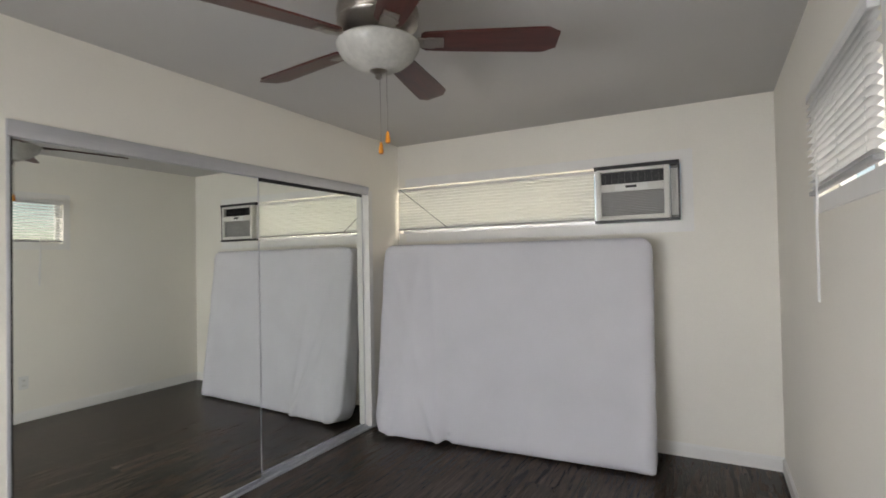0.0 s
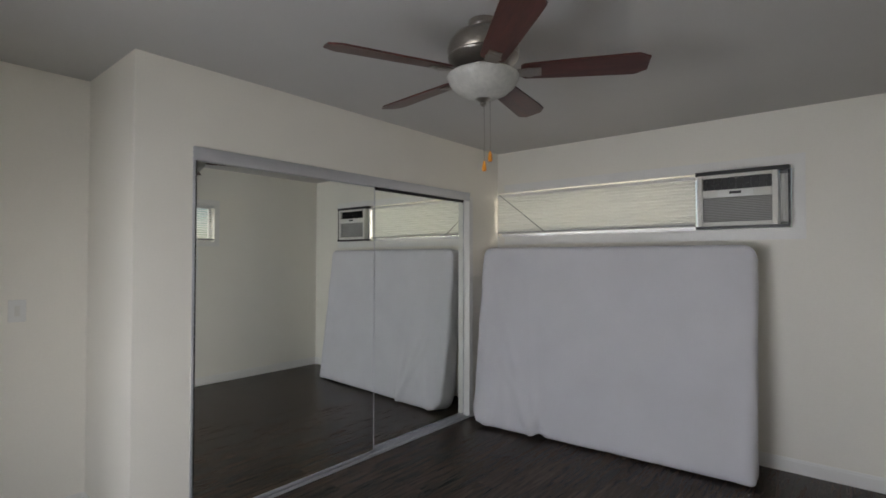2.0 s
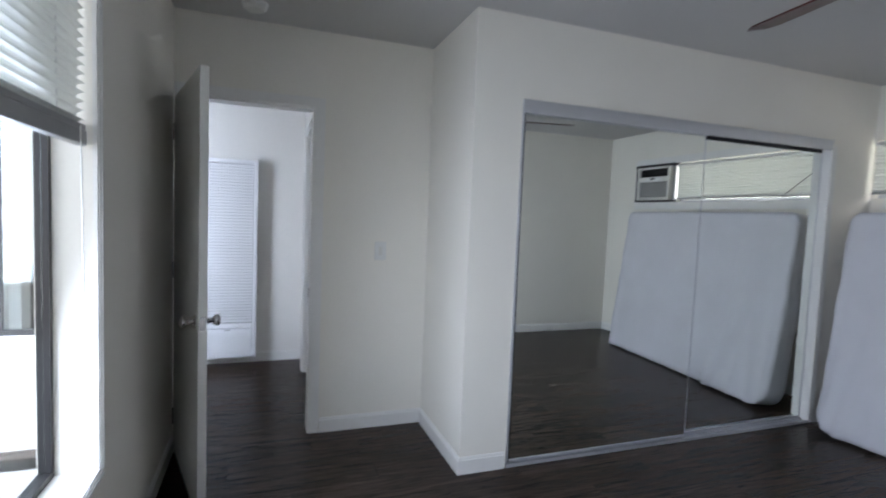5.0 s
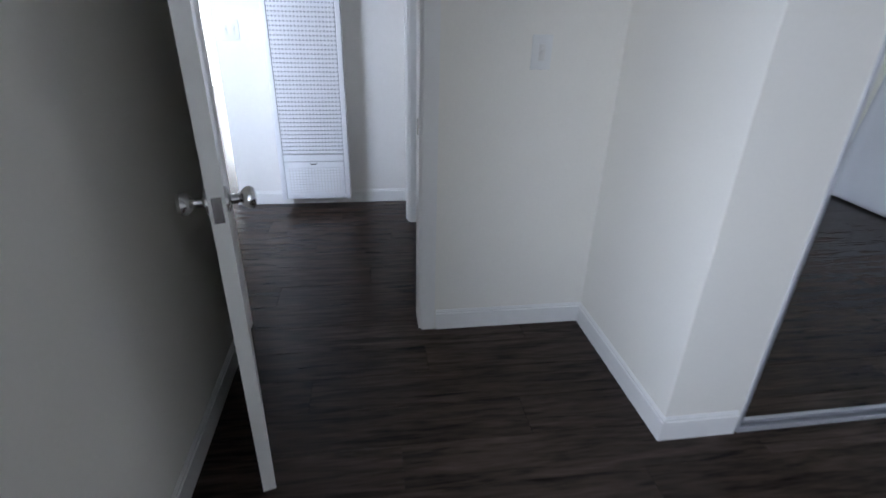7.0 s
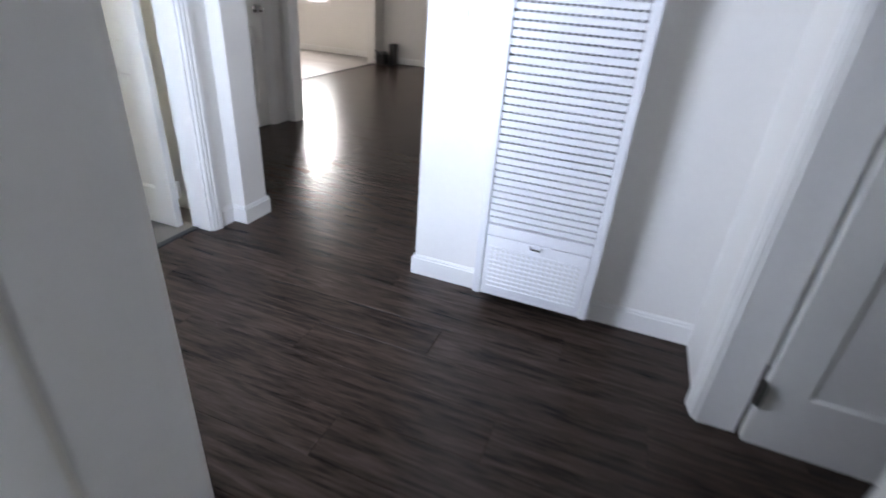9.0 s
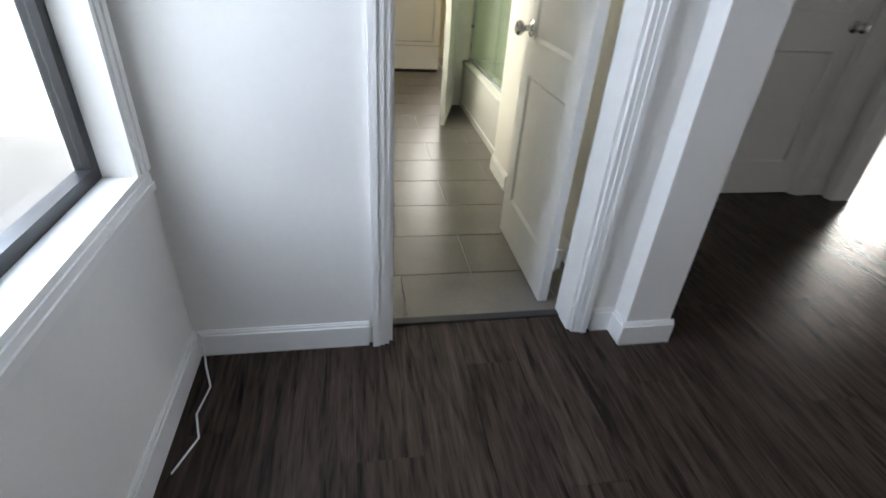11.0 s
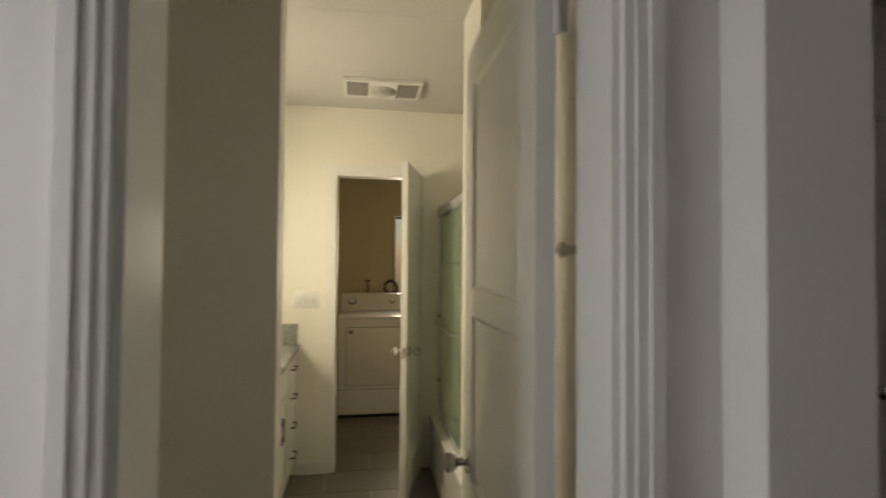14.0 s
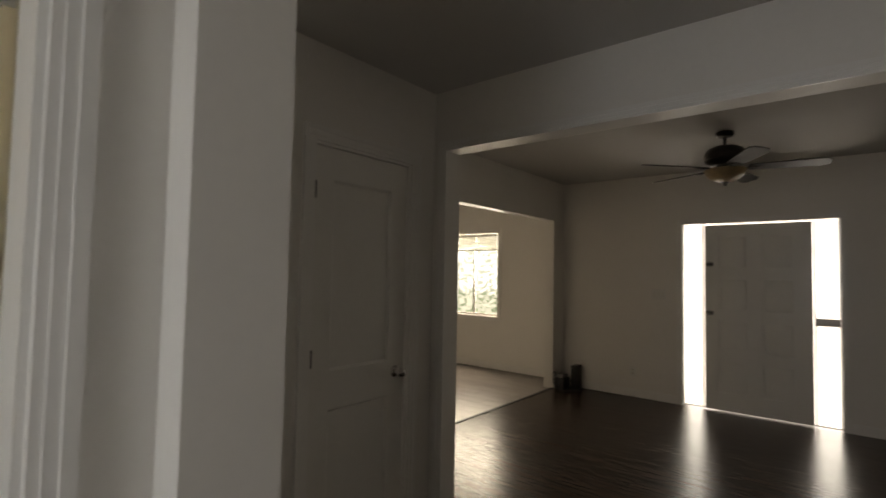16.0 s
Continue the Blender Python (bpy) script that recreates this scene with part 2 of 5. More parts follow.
def mesh_of(name, bm, material, smooth=False):
    bmesh.ops.recalc_face_normals(bm, faces=bm.faces)
    me = bpy.data.meshes.new(name)
    bm.to_mesh(me)
    bm.free()
    me.materials.append(material)
    if smooth:
        for p in me.polygons:
            p.use_smooth = True
        me.set_sharp_from_angle(angle=radians(35))
    return me


def part(name, bm, material, parent=None, label="", smooth=False):
    ob = new(name, mesh_of(name, bm, material, smooth))
    if parent:
        ob.parent = parent
    if label:
        ob["label"] = label
    return ob


def pbox(name, parent, material, x0, x1, y0, y1, z0, z1, bevel=0.0, label=""):
    return part(name, box(bmesh.new(), x0, x1, y0, y1, z0, z1, bevel), material, parent, label, smooth=bevel > 0)


def thing(name, label, category, m=None, group="", kind=""):
    e = new(name)
    e.empty_display_size = 0.1
    if m:
        e.matrix_world = m
    return tagged(e, label, category, group, kind)


def slab(name, axis, a0, a1, u0, u1, z0, z1, material, holes=(), label="", cat="wall"):
    """A wall across the axis 'x' or 'y', from a0 to a1 thick, u0 to u1 long, with openings (u0, u1, z0, z1) through it."""
    us = sorted({u0, u1, *[min(max(h[i], u0), u1) for h in holes for i in (0, 1)]})
    zs = sorted({z0, z1, *[min(max(h[i], z0), z1) for h in holes for i in (2, 3)]})

    def solid(i, j):
        if not (0 <= i < len(us) - 1 and 0 <= j < len(zs) - 1):
            return False
        u, z = (us[i] + us[i + 1]) / 2, (zs[j] + zs[j + 1]) / 2
        return not any(h[0] < u < h[1] and h[2] < z < h[3] for h in holes)
    bm = bmesh.new()
    cache = {}

    def v(a, u, z):
        k = (round(a, 5), round(u, 5), round(z, 5))
        if k not in cache:
            cache[k] = bm.verts.new((a, u, z) if axis == "x" else (u, a, z))
        return cache[k]
    for i in range(len(us) - 1):
        for j in range(len(zs) - 1):
            if not solid(i, j):
                continue
            p, q, r, s = us[i], us[i + 1], zs[j], zs[j + 1]
            for a in (a0, a1):
                bm.faces.new((v(a, p, r), v(a, q, r), v(a, q, s), v(a, p, s)))
            for (di, dj), (e, g) in (((-1, 0), ((p, r), (p, s))), ((1, 0), ((q, r), (q, s))), ((0, -1), ((p, r), (q, r))), ((0, 1), ((p, s), (q, s)))):
                if not solid(i + di, j + dj):
                    bm.faces.new((v(a0, *e), v(a1, *e), v(a1, *g), v(a0, *g)))
    return tagged(part(name, bm, material), label or "painted plaster wall with a fine roller texture", cat, kind="structure")


def baseboard(x0, y0, x1, y1, nx, ny, h=0.095, t=0.014):
    """A skirting board from one point to another, standing out towards (nx, ny)."""
    bm = bmesh.new()
    for off, z0, z1 in ((t, 0.001, h - 0.014), (t * 0.62, h - 0.014, h - 0.005), (t * 0.35, h - 0.005, h)):
        box(bm, min(x0, x1, x0 + nx * off), max(x0, x1, x0 + nx * off), min(y0, y1, y0 + ny * off), max(y0, y1, y0 + ny * off), z0, z1)
    return tagged(part("baseboard", bm, M_TRIM), "white painted wooden baseboard with a stepped top edge", "baseboard", kind="structure")


def casing(name, axis, a, n, u0, u1, ztop, w=0.07, label="white painted door casing with fluted steps", sides=(1, 1), z0=0.001, sill=False, flat=False):
    """Trim round an opening on the face at a of a wall, standing out towards n (+1 or -1)."""
    bm = bmesh.new()

    def bar(p, q, r, s, horizontal):
        for k0, k1, off in ((0.0, 1.0, 0.010),) if flat else ((0.0, 0.28, 0.012), (0.28, 0.62, 0.017), (0.62, 1.0, 0.022)):
            if horizontal:
                uu, zz = (p, q), (r + (s - r) * k0, r + (s - r) * k1)
            else:
                uu, zz = (p + (q - p) * k0, p + (q - p) * k1), (r, s)
            if axis == "x":
                box(bm, a, a + n * off, uu[0], uu[1], zz[0], zz[1])
            else:
                box(bm, uu[0], uu[1], a, a + n * off, zz[0], zz[1])
    if sides[0]:
        bar(u0, u0 - w, z0, ztop, False)
    if sides[1]:
        bar(u1, u1 + w, z0, ztop, False)
    bar(u0 - w * sides[0], u1 + w * sides[1], ztop, ztop + w, True)
    if sill:
        bar(u0 - w * sides[0], u1 + w * sides[1], z0, z0 - w, True)
    return tagged(part(name, bm, M_TRIM), label, "trim", kind="structure")


def jamb_liner(axis, a0, a1, u0, u1, ztop, t=0.012):
    bm = bmesh.new()
    for p, q, r, s in ((u0, u0 + t, 0.001, ztop), (u1 - t, u1, 0.001, ztop), (u0 + t, u1 - t, ztop - t, ztop)):
        if axis == "x":
            box(bm, a0, a1, p, q, r, s)
        else:
            box(bm, p, q, a0, a1, r, s)
    return tagged(part("trim", bm, M_TRIM), "white painted door jamb lining", "trim", kind="structure")


def knob(parent, x, z, side, thick, material=None):
    """A turned knob and rose on a leaf's face; side is +1 or -1 along y."""
    m = Matrix.Translation((x, side * thick / 2, z)) @ pose(0, 0, 0, -90 * side)
    prof = [(0.031, 0.0), (0.031, 0.006), (0.024, 0.010), (0.012, 0.013), (0.010, 0.030), (0.018, 0.036), (0.026, 0.046), (0.027, 0.056), (0.022, 0.064), (0.010, 0.067)]
    return part("knob", lathe(bmesh.new(), prof, seg=20, m=m), material or M_CHROME, parent, "turned satin chrome knob", True)


def door_leaf(name, label, m, w, h, panels, cat="door", thick=0.036, hinges=True, knob_x=None, depth=0.009, z_knob=0.92, hinge_at=(0.2, 1.05, 1.82), hinge_mat=None):
    """A panelled leaf in its own axes: hinge edge at x 0, free edge at x w. panels: (x0, x1, z0, z1)."""
    d = thing(name, label, cat, m)
    xs = sorted({0.0, w, *[p[i] for p in panels for i in (0, 1)]})
    zs = sorted({0.008, h, *[p[i] for p in panels for i in (2, 3)]})
    bm = bmesh.new()
    box(bm, 0, w, -thick / 2 + depth, thick / 2 - depth, 0.008, h)
    for s in (-1, 1):
        for i in range(len(xs) - 1):
            for j in range(len(zs) - 1):
                cx, cz = (xs[i] + xs[i + 1]) / 2, (zs[j] + zs[j + 1]) / 2
                if any(p[0] < cx < p[1] and p[2] < cz < p[3] for p in panels):
                    continue
                box(bm, xs[i], xs[i + 1], s * (thick / 2 - depth), s * thick / 2, zs[j], zs[j + 1])
    bmesh.ops.remove_doubles(bm, verts=bm.verts, dist=0.0001)
    part("leaf", bm, M_DOOR, d)
    for p in panels:
        for s in (-1, 1):
            bm = bmesh.new()
            y0 = s * (thick / 2 - depth)
            g = 0.012
            # a sloped moulding round the sunk field
            o = [(p[0], p[2]), (p[1], p[2]), (p[1], p[3]), (p[0], p[3])]
            i_ = [(p[0] + g, p[2] + g), (p[1] - g, p[2] + g), (p[1] - g, p[3] - g), (p[0] + g, p[3] - g)]
            vo = [bm.verts.new((a, s * (thick / 2 - 0.001), b)) for a, b in o]
            vi = [bm.verts.new((a, y0 + s * 0.001, b)) for a, b in i_]
            vf = [bm.verts.new((a, y0, b)) for a, b in o]
            for k in range(4):
                bm.faces.new((vo[k], vo[(k + 1) % 4], vi[(k + 1) % 4], vi[k]))
                bm.faces.new((vo[k], vo[(k + 1) % 4], vf[(k + 1) % 4], vf[k]))
            bm.faces.new(vi)
            part("panel", bm, M_DOOR, d)
    kx = w - 0.065 if knob_x is None else knob_x
    knob(d, kx, z_knob, 1, thick)
    knob(d, kx, z_knob, -1, thick)
    pbox("latch_plate", d, M_CHROME, w, w + 0.0025, -0.011, 0.011, z_knob - 0.03, z_knob + 0.03)
    if hinges:
        for z in hinge_at:
            hb = bmesh.new()
            lathe(hb, [(0.006, z - 0.045), (0.006, z + 0.045)], -0.006, -thick / 2, 10)
            box(hb, -0.004, -0.0005, -thick / 2 - 0.022, -thick / 2 + 0.003, z - 0.040, z + 0.040)
            part("hinge", hb, hinge_mat or M_STEEL, d, "white painted butt hinge" if hinge_mat == M_TRIM else "satin metal butt hinge")
    return d


def two_panels(w, s=0.10, split=(0.82, 0.96), h=2.03, low=0.22):
    return [(s, w - s, low, split[0]), (s, w - s, split[1], h - 0.12)]


# ---------------------------------------------------------------- shell of the house
H, HL = 2.50, 2.66
T = 0.12
# bedroom
slab("wall_north_bedroom", "y", 3.25, 3.37, -0.845, 3.10, 0, H, M_WALL, [(0.012, 2.412, 1.672, 2.102)])
slab("wall_east_bedroom", "x", 2.98, 3.10, -1.63, 3.25, 0, H, M_WALL, [(0.90, 1.82, 1.65, 2.07)])
slab("wall_south_bedroom", "y", -1.66, -1.51, -0.725, 2.98, 0, H, M_WALL, [(0.66, 2.20, 0.57, 2.10)])
slab("wall_west_bedroom", "x", -0.845, -0.725, -1.80, 3.25, 0, H, M_WALL, [(-1.507, -0.743, -0.01, 2.04)])
slab("wall_closet_front", "x", -0.12, 0.0, 0.0, 3.25, 0, H, M_WALL, [(0.285, 2.770, -0.01, 2.06)])
slab("wall_closet_side", "y", 0.0, 0.12, -0.725, -0.12, 0, H, M_WALL)
# hall
slab("wall_hall_east", "x", -1.02, -0.90, -3.07, -1.80, 0, H, M_WALLN, [(-2.86, -2.00, 0.65, 2.05)])
slab("wall_hall_jog", "y", -1.80, -1.72, -1.02, -0.845, 0, H, M_WALLN)
slab("wall_hall_north", "y", -0.69, -0.57, -2.39, -0.845, 0, H, M_WALLN, [(-1.97, -1.17, -0.01, 2.04)])
slab("wall_heater", "x", -2.51, -2.39, -1.875, -0.57, 0, H, M_WALLN)
slab("wall_passage_north", "y", -1.875, -1.755, -4.30, -2.51, 0, H, M_WALLN)
slab("wall_bath_front", "y", -3.07, -2.95, -2.43, -1.02, 0, H, M_WALLN, [(-2.275, -1.626, -0.01, 2.04)])
slab("wall_bath_west", "x", -2.595, -2.43, -4.42, -2.867, 0, H, M_WALLN)
slab("wall_passage_south", "y", -4.12, -4.00, -4.30, -2.595, 0, H, M_WALLN, [(-4.10, -3.46, -0.01, 2.045)])
slab("wall_linen_back", "y", -4.42, -4.32, -4.42, -2.595, 0, H, M_WALLN)
slab("wall_header_living", "x", -4.42, -4.30, -5.07, 0.40, 0, HL, M_WALLN, [(-3.905, -1.875, -0.01, 2.15)])
# north room behind the open hall door
slab("wall_spare_west", "x", -2.51, -2.39, -0.57, 1.20, 0, H, M_WALL)
slab("wall_spare_north", "y", 1.20, 1.32, -2.51, -0.845, 0, H, M_WALL)
# bathroom and laundry
slab("wall_bath_east", "x", -1.02, -0.90, -7.80, -3.07, 0, H, M_WALL, [(-5.30, -4.50, 1.20, 2.00)])
slab("wall_partition", "y", -4.10, -3.982, -1.648, -1.02, 0, H, M_WALL)
slab("wall_tub_pier", "x", -2.43, -2.352, -4.42, -4.10, 0, H, M_WALL)
slab("wall_tub_west", "x", -3.32, -3.20, -5.89, -4.42, 0, H, M_WALL)
slab("wall_laundry", "y", -5.89, -5.775, -3.20, -1.02, 0, H, M_WALL, [(-2.345, -1.740, -0.01, 2.04)])
slab("wall_laundry_south", "y", -7.80, -7.68, -3.20, -1.02, 0, H, M_YEL, [(-2.95, -2.26, 1.08, 1.92)])
slab("wall_laundry_west", "x", -3.20, -3.08, -7.68, -5.89, 0, H, M_YEL)
slab("wall_laundry_lining", "x", -1.50, -1.38, -7.68, -5.89, 0, H, M_YEL)
slab("wall_laundry_inner", "y", -5.90, -5.894, -3.08, -1.50, 0, H, M_YEL, [(-2.345, -1.740, -0.01, 2.04)])
# living and dining rooms
slab("wall_front", "x", -8.41, -8.26, -5.07, 0.40, 0, HL, M_WALLN, [(-3.605, -2.18, -0.01, 2.055)])
slab("wall_living_north", "y", 0.40, 0.52, -8.41, -4.30, 0, HL, M_WALLN)
slab("wall_living_south", "y", -5.20, -5.07, -8.62, -4.30, 0, HL, M_WALLN, [(-7.97, -4.80, -0.01, 2.15)])
slab("wall_dining_west", "x", -8.62, -8.50, -8.60, -5.20, 0, HL, M_WALLN, [(-7.40, -6.27, 0.79, 2.07)])
slab("wall_dining_south", "y", -8.72, -8.60, -8.62, -4.30, 0, HL, M_WALLN)
slab("wall_dining_east", "x", -4.42, -4.30, -8.60, -5.20, 0, HL, M_WALLN)


def ceiling(name, x0, x1, y0, y1, z):
    ob = part(name, box(bmesh.new(), x0, x1, y0, y1, z, z + 0.1), M_CEIL_SHADE)
    tagged(ob, "flat off-white plaster ceiling, coloured darker for its shade", "ceiling", kind="structure")


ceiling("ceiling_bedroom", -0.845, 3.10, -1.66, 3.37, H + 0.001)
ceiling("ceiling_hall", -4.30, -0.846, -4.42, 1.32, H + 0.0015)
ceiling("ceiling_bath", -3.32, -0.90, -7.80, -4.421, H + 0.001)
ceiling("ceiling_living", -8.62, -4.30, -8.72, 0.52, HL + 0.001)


def under(name, x0, x1, y0, y1, material, label, z=-0.006):
    tagged(part(name, box(bmesh.new(), x0, x1, y0, y1, -0.12, z), material), label, "floor", kind="structure")
    return bpy.data.objects[name]


floor_bed = under("floor_bedroom", -0.845, 3.10, -1.66, 3.37, M_WOODU, "dark brown wood plank floor with a satin sheen")
floor_hall = under("floor_hall", -4.42, -0.845, -4.42, 1.32, M_WOODU, "dark brown wood plank floor with a satin sheen")
floor_living = under("floor_living", -8.41, -4.42, -5.09, 0.52, M_WOODU, "dark brown wood plank floor reflecting the windows")
floor_dining = under("floor_dining", -8.62, -4.30, -8.72, -5.09, M_WOODU, "greyish wood plank floor")
floor_bath = under("floor_bathroom", -2.50, -0.90, -7.80, -3.04, M_GROUT, "grey porcelain tile floor with pale grout", z=-0.004)
# hall floor stops at the bathroom's threshold, which is a dark strip
tagged(part("threshold", box(bmesh.new(), -2.275, -1.626, -3.062, -3.028, -0.004, 0.006, 0.003), M_DARK), "dark metal threshold strip at the bathroom door", "trim", kind="structure")
tagged(part("threshold", box(bmesh.new(), -7.97, -4.80, -5.10, -5.07, -0.004, 0.007, 0.003), M_DARK), "dark floor transition strip", "trim", kind="structure")

# skirting
for seg in ((0.0, 3.25, 2.98, 3.25, 0, -1), (2.98, -1.51, 2.98, 3.236, -1, 0), (-0.725, -1.51, 2.966, -1.51, 0, 1),
            (-0.725, -0.68, -0.725, 0.0, 1, 0), (-0.711, 0.0, 0.014, 0.0, 0, -1), (0.0, 0.0, 0.0, 0.270, 1, 0), (0.0, 2.79, 0.0, 3.236, 1, 0),
            (-1.02, -2.95, -1.02, -1.72, -1, 0), (-1.56, -2.95, -1.034, -2.95, 0, 1), (-2.43, -2.95, -2.346, -2.95, 0, 1),
            (-2.43, -2.936, -2.43, -2.867, 1, 0), (-2.609, -2.867, -2.416, -2.867, 0, 1), (-2.595, -4.0, -2.595, -2.867, -1, 0),
            (-2.39, -1.875, -2.39, -0.69, 1, 0), (-2.51, -1.875, -2.376, -1.875, 0, -1), (-4.30, -1.875, -2.51, -1.875, 0, -1),
            (-3.39, -4.0, -2.609, -4.0, 0, 1), (-4.30, -4.0, -4.17, -4.0, 0, 1),
            (-1.648, -3.982, -1.02, -3.982, 0, 1), (-1.648, -4.10, -1.648, -3.968, -1, 0), (-2.352, -4.42, -2.352, -4.10, 1, 0),
            (-1.675, -5.775, -1.50, -5.775, 0, 1), (-2.43, -4.1, -2.43, -3.07, 1, 0),
            (-8.26, -5.07, -8.26, -3.66, 1, 0), (-8.26, -2.12, -8.26, 0.40, 1, 0), (-8.246, -5.07, -7.99, -5.07, 0, 1),
            (-8.50, -8.60, -8.50, -5.20, 1, 0), (-8.486, -5.20, -7.99, -5.20, 0, -1)):
    baseboard(*seg)

# openings' trim
casing("trim", "x", -0.725, 1, -1.507, -0.743, 2.04, 0.058, "flat white painted door casing", (0, 1), flat=True)
jamb_liner("x", -0.843, -0.727, -1.507, -0.743, 2.04)
casing("trim", "y", -0.69, -1, -1.97, -1.17, 2.04, 0.075)
jamb_liner("y", -0.688, -0.572, -1.97, -1.17, 2.04)
casing("trim", "y", -2.95, 1, -2.275, -1.626, 2.04, 0.054)
jamb_liner("y", -3.068, -2.952, -2.275, -1.626, 2.04)
casing("trim", "y", -4.0, 1, -4.10, -3.46, 2.045, 0.065)
jamb_liner("y", -4.118, -4.002, -4.10, -3.46, 2.045)
casing("trim", "y", -5.775, 1, -2.345, -1.740, 2.04, 0.062, "flat cream painted door casing", flat=True)
jamb_liner("y", -5.888, -5.777, -2.345, -1.740, 2.04)
casing("trim", "x", -4.30, 1, -3.905, -1.875, 2.15, 0.05, "narrow white trim round the wide opening", (1, 0))
casing("trim", "x", -8.26, 1, -3.605, -2.18, 2.055, 0.05, "white painted front door casing")


# ---------------------------------------------------------------- windows and blinds
def window(name, axis, a, n, u0, u1, z0, z1, label, bars=(), frame_mat=None, depth=0.10, w=0.032):
    """A glazed frame set back in an opening; n points into the room."""
    win = thing(name, label, "window", kind="structure")
    fm = frame_mat or M_TRIM
    f0, f1 = a - n * depth, a - n * (depth - 0.035)

    def bx(nm, p, q, r, s, d0, d1, mt):
        if axis == "x":
            return pbox(nm, win, mt, d0, d1, p, q, r, s)
        return pbox(nm, win, mt, p, q, d0, d1, r, s)
    bx("window_frame", u0, u0 + w, z0, z1, f0, f1, fm)
    bx("window_frame", u1 - w, u1, z0, z1, f0, f1, fm)
    bx("window_frame", u0 + w, u1 - w, z0, z0 + w, f0, f1, fm)
    bx("window_frame", u0 + w, u1 - w, z1 - w, z1, f0, f1, fm)
    cuts = [u0 + w, *bars, u1 - w]
    for b in bars:
        bx("mullion", b - w / 2, b + w / 2, z0 + w, z1 - w, f0, f1, fm)
    mid = (f0 + f1) / 2
    for p, q in zip(cuts, cuts[1:]):
        g = bx("pane", p + 0.002, q - 0.002, z0 + w, z1 - w, mid - 0.002, mid + 0.002, M_GLASS)
        g.visible_shadow = False
    return win


def blind(axis, a, u0, u1, z0, z1, label, pitch=0.0265, tilt=62, material=None, wand=None, rail=None, slat_w=0.031, z_rail=None):
    """A venetian blind hanging in the plane a; slats are alike pieces."""
    b = thing("window_blind", label, "blind")
    material = material or M_BLIND
    rail = rail or M_BRAIL

    def bx(nm, p, q, r, s, d, mt):
        if axis == "x":
            return pbox(nm, b, mt, a - d, a + d, p, q, r, s, 0.003)
        return pbox(nm, b, mt, p, q, a - d, a + d, r, s, 0.003)
    bx("headrail", u0, u1, z1 - 0.028, z1, 0.014, M_BLINDS)
    bx("bottom_rail", u0, u1, z0, z0 + 0.016, 0.012, rail)
    bm = bmesh.new()
    L, hw = (u1 - u0) - 0.006, slat_w / 2
    prof = [(-hw, 0.0), (-hw * 0.5, 0.0045), (0.0, 0.006), (hw * 0.5, 0.0045), (hw, 0.0)]
    rows = []
    for e in (-L / 2, L / 2):
        rows.append([bm.verts.new((e, y, z)) for y, z in prof] + [bm.verts.new((e, y, z - 0.0006)) for y, z in reversed(prof)])
    for i in range(10):
        bm.faces.new((rows[0][i], rows[0][(i + 1) % 10], rows[1][(i + 1) % 10], rows[1][i]))
    me = mesh_of("slat", bm, material)
    z = z0 + 0.022
    while z < z1 - 0.03:
        s = new("slat", me)
        s.parent = b
        c = (u0 + u1) / 2
        s.matrix_local = pose(a, c, z, 0, 0, 90) @ pose(0, 0, 0, tilt) if axis == "x" else pose(c, a, z, tilt)
        z += pitch
    for k in (0.12, 0.5, 0.88):
        u = u0 + (u1 - u0) * k
        p = (a, u) if axis == "x" else (u, a)
        part("ladder_cord", tube(bmesh.new(), [(*p, z0), (*p, z1)], 0.0012, 5), M_BLINDS, b)
    if wand:
        part("wand", tube(bmesh.new(), wand, 0.005, 8), M_BLINDS, b, "clear white tilt wand")
    return b


window("window_1", "y", 3.25, -1, 0.012, 1.85, 1.672, 2.102, "high strip window with aluminium frame above the mattress", (0.62, 1.24), M_ALU)
casing("trim", "y", 3.25, -1, 0.085, 2.412, 2.102, 0.078, "flat white painted window casing", (0, 1), z0=1.672, sill=True, flat=True)
blind("y", 3.226, 0.02, 1.815, 1.700, 2.084, "closed white venetian blind in the high strip window", tilt=-57, pitch=0.0255, slat_w=0.031)
tw = thing("tension_cord", "slack dark cord hanging diagonally across the blind", "cord")
part("cord", tube(bmesh.new(), [(0.05, 3.205, 2.08), (0.25, 3.203, 1.93), (0.42, 3.203, 1.80), (0.55, 3.205, 1.70)], 0.004, 6), M_GREY, tw)
window("window_2", "x", 2.98, -1, 0.90, 1.82, 1.65, 2.07, "high side window with white frame", (1.31,), M_TRIM)
casing("trim", "x", 2.98, -1, 0.90, 1.82, 2.07, 0.06, "flat white painted window casing", z0=1.65, sill=True, flat=True)
blind("x", 2.958, 0.91, 1.81, 1.66, 2.065, "closed white venetian blind in the high side window", tilt=16,
      wand=[(2.945, 1.62, 1.72), (2.94, 1.62, 1.55), (2.938, 1.61, 1.25)], material=M_BLINDS)
window("window_3", "y", -1.51, 1, 0.66, 2.20, 0.57, 2.10, "tall bedroom window with black frame and deep white reveal", (1.43,), M_BLACK, depth=0.14, w=0.02)
casing("trim", "y", -1.51, 1, 0.66, 2.20, 2.10, 0.022, "thin white bead round the window", z0=0.57, sill=True)
blind("y", -1.535, 0.675, 2.185, 1.62, 2.095, "half-raised white venetian blind with stacked dark bottom rail", tilt=28, rail=M_BRAIL, slat_w=0.029)
stk = thing("blind_stack", "bunched grey slats above the blind's bottom rail", "blind")
part("stack", box(bmesh.new(), 0.675, 2.185, -1.550, -1.520, 1.575, 1.618, 0.004), M_BRAIL, stk)
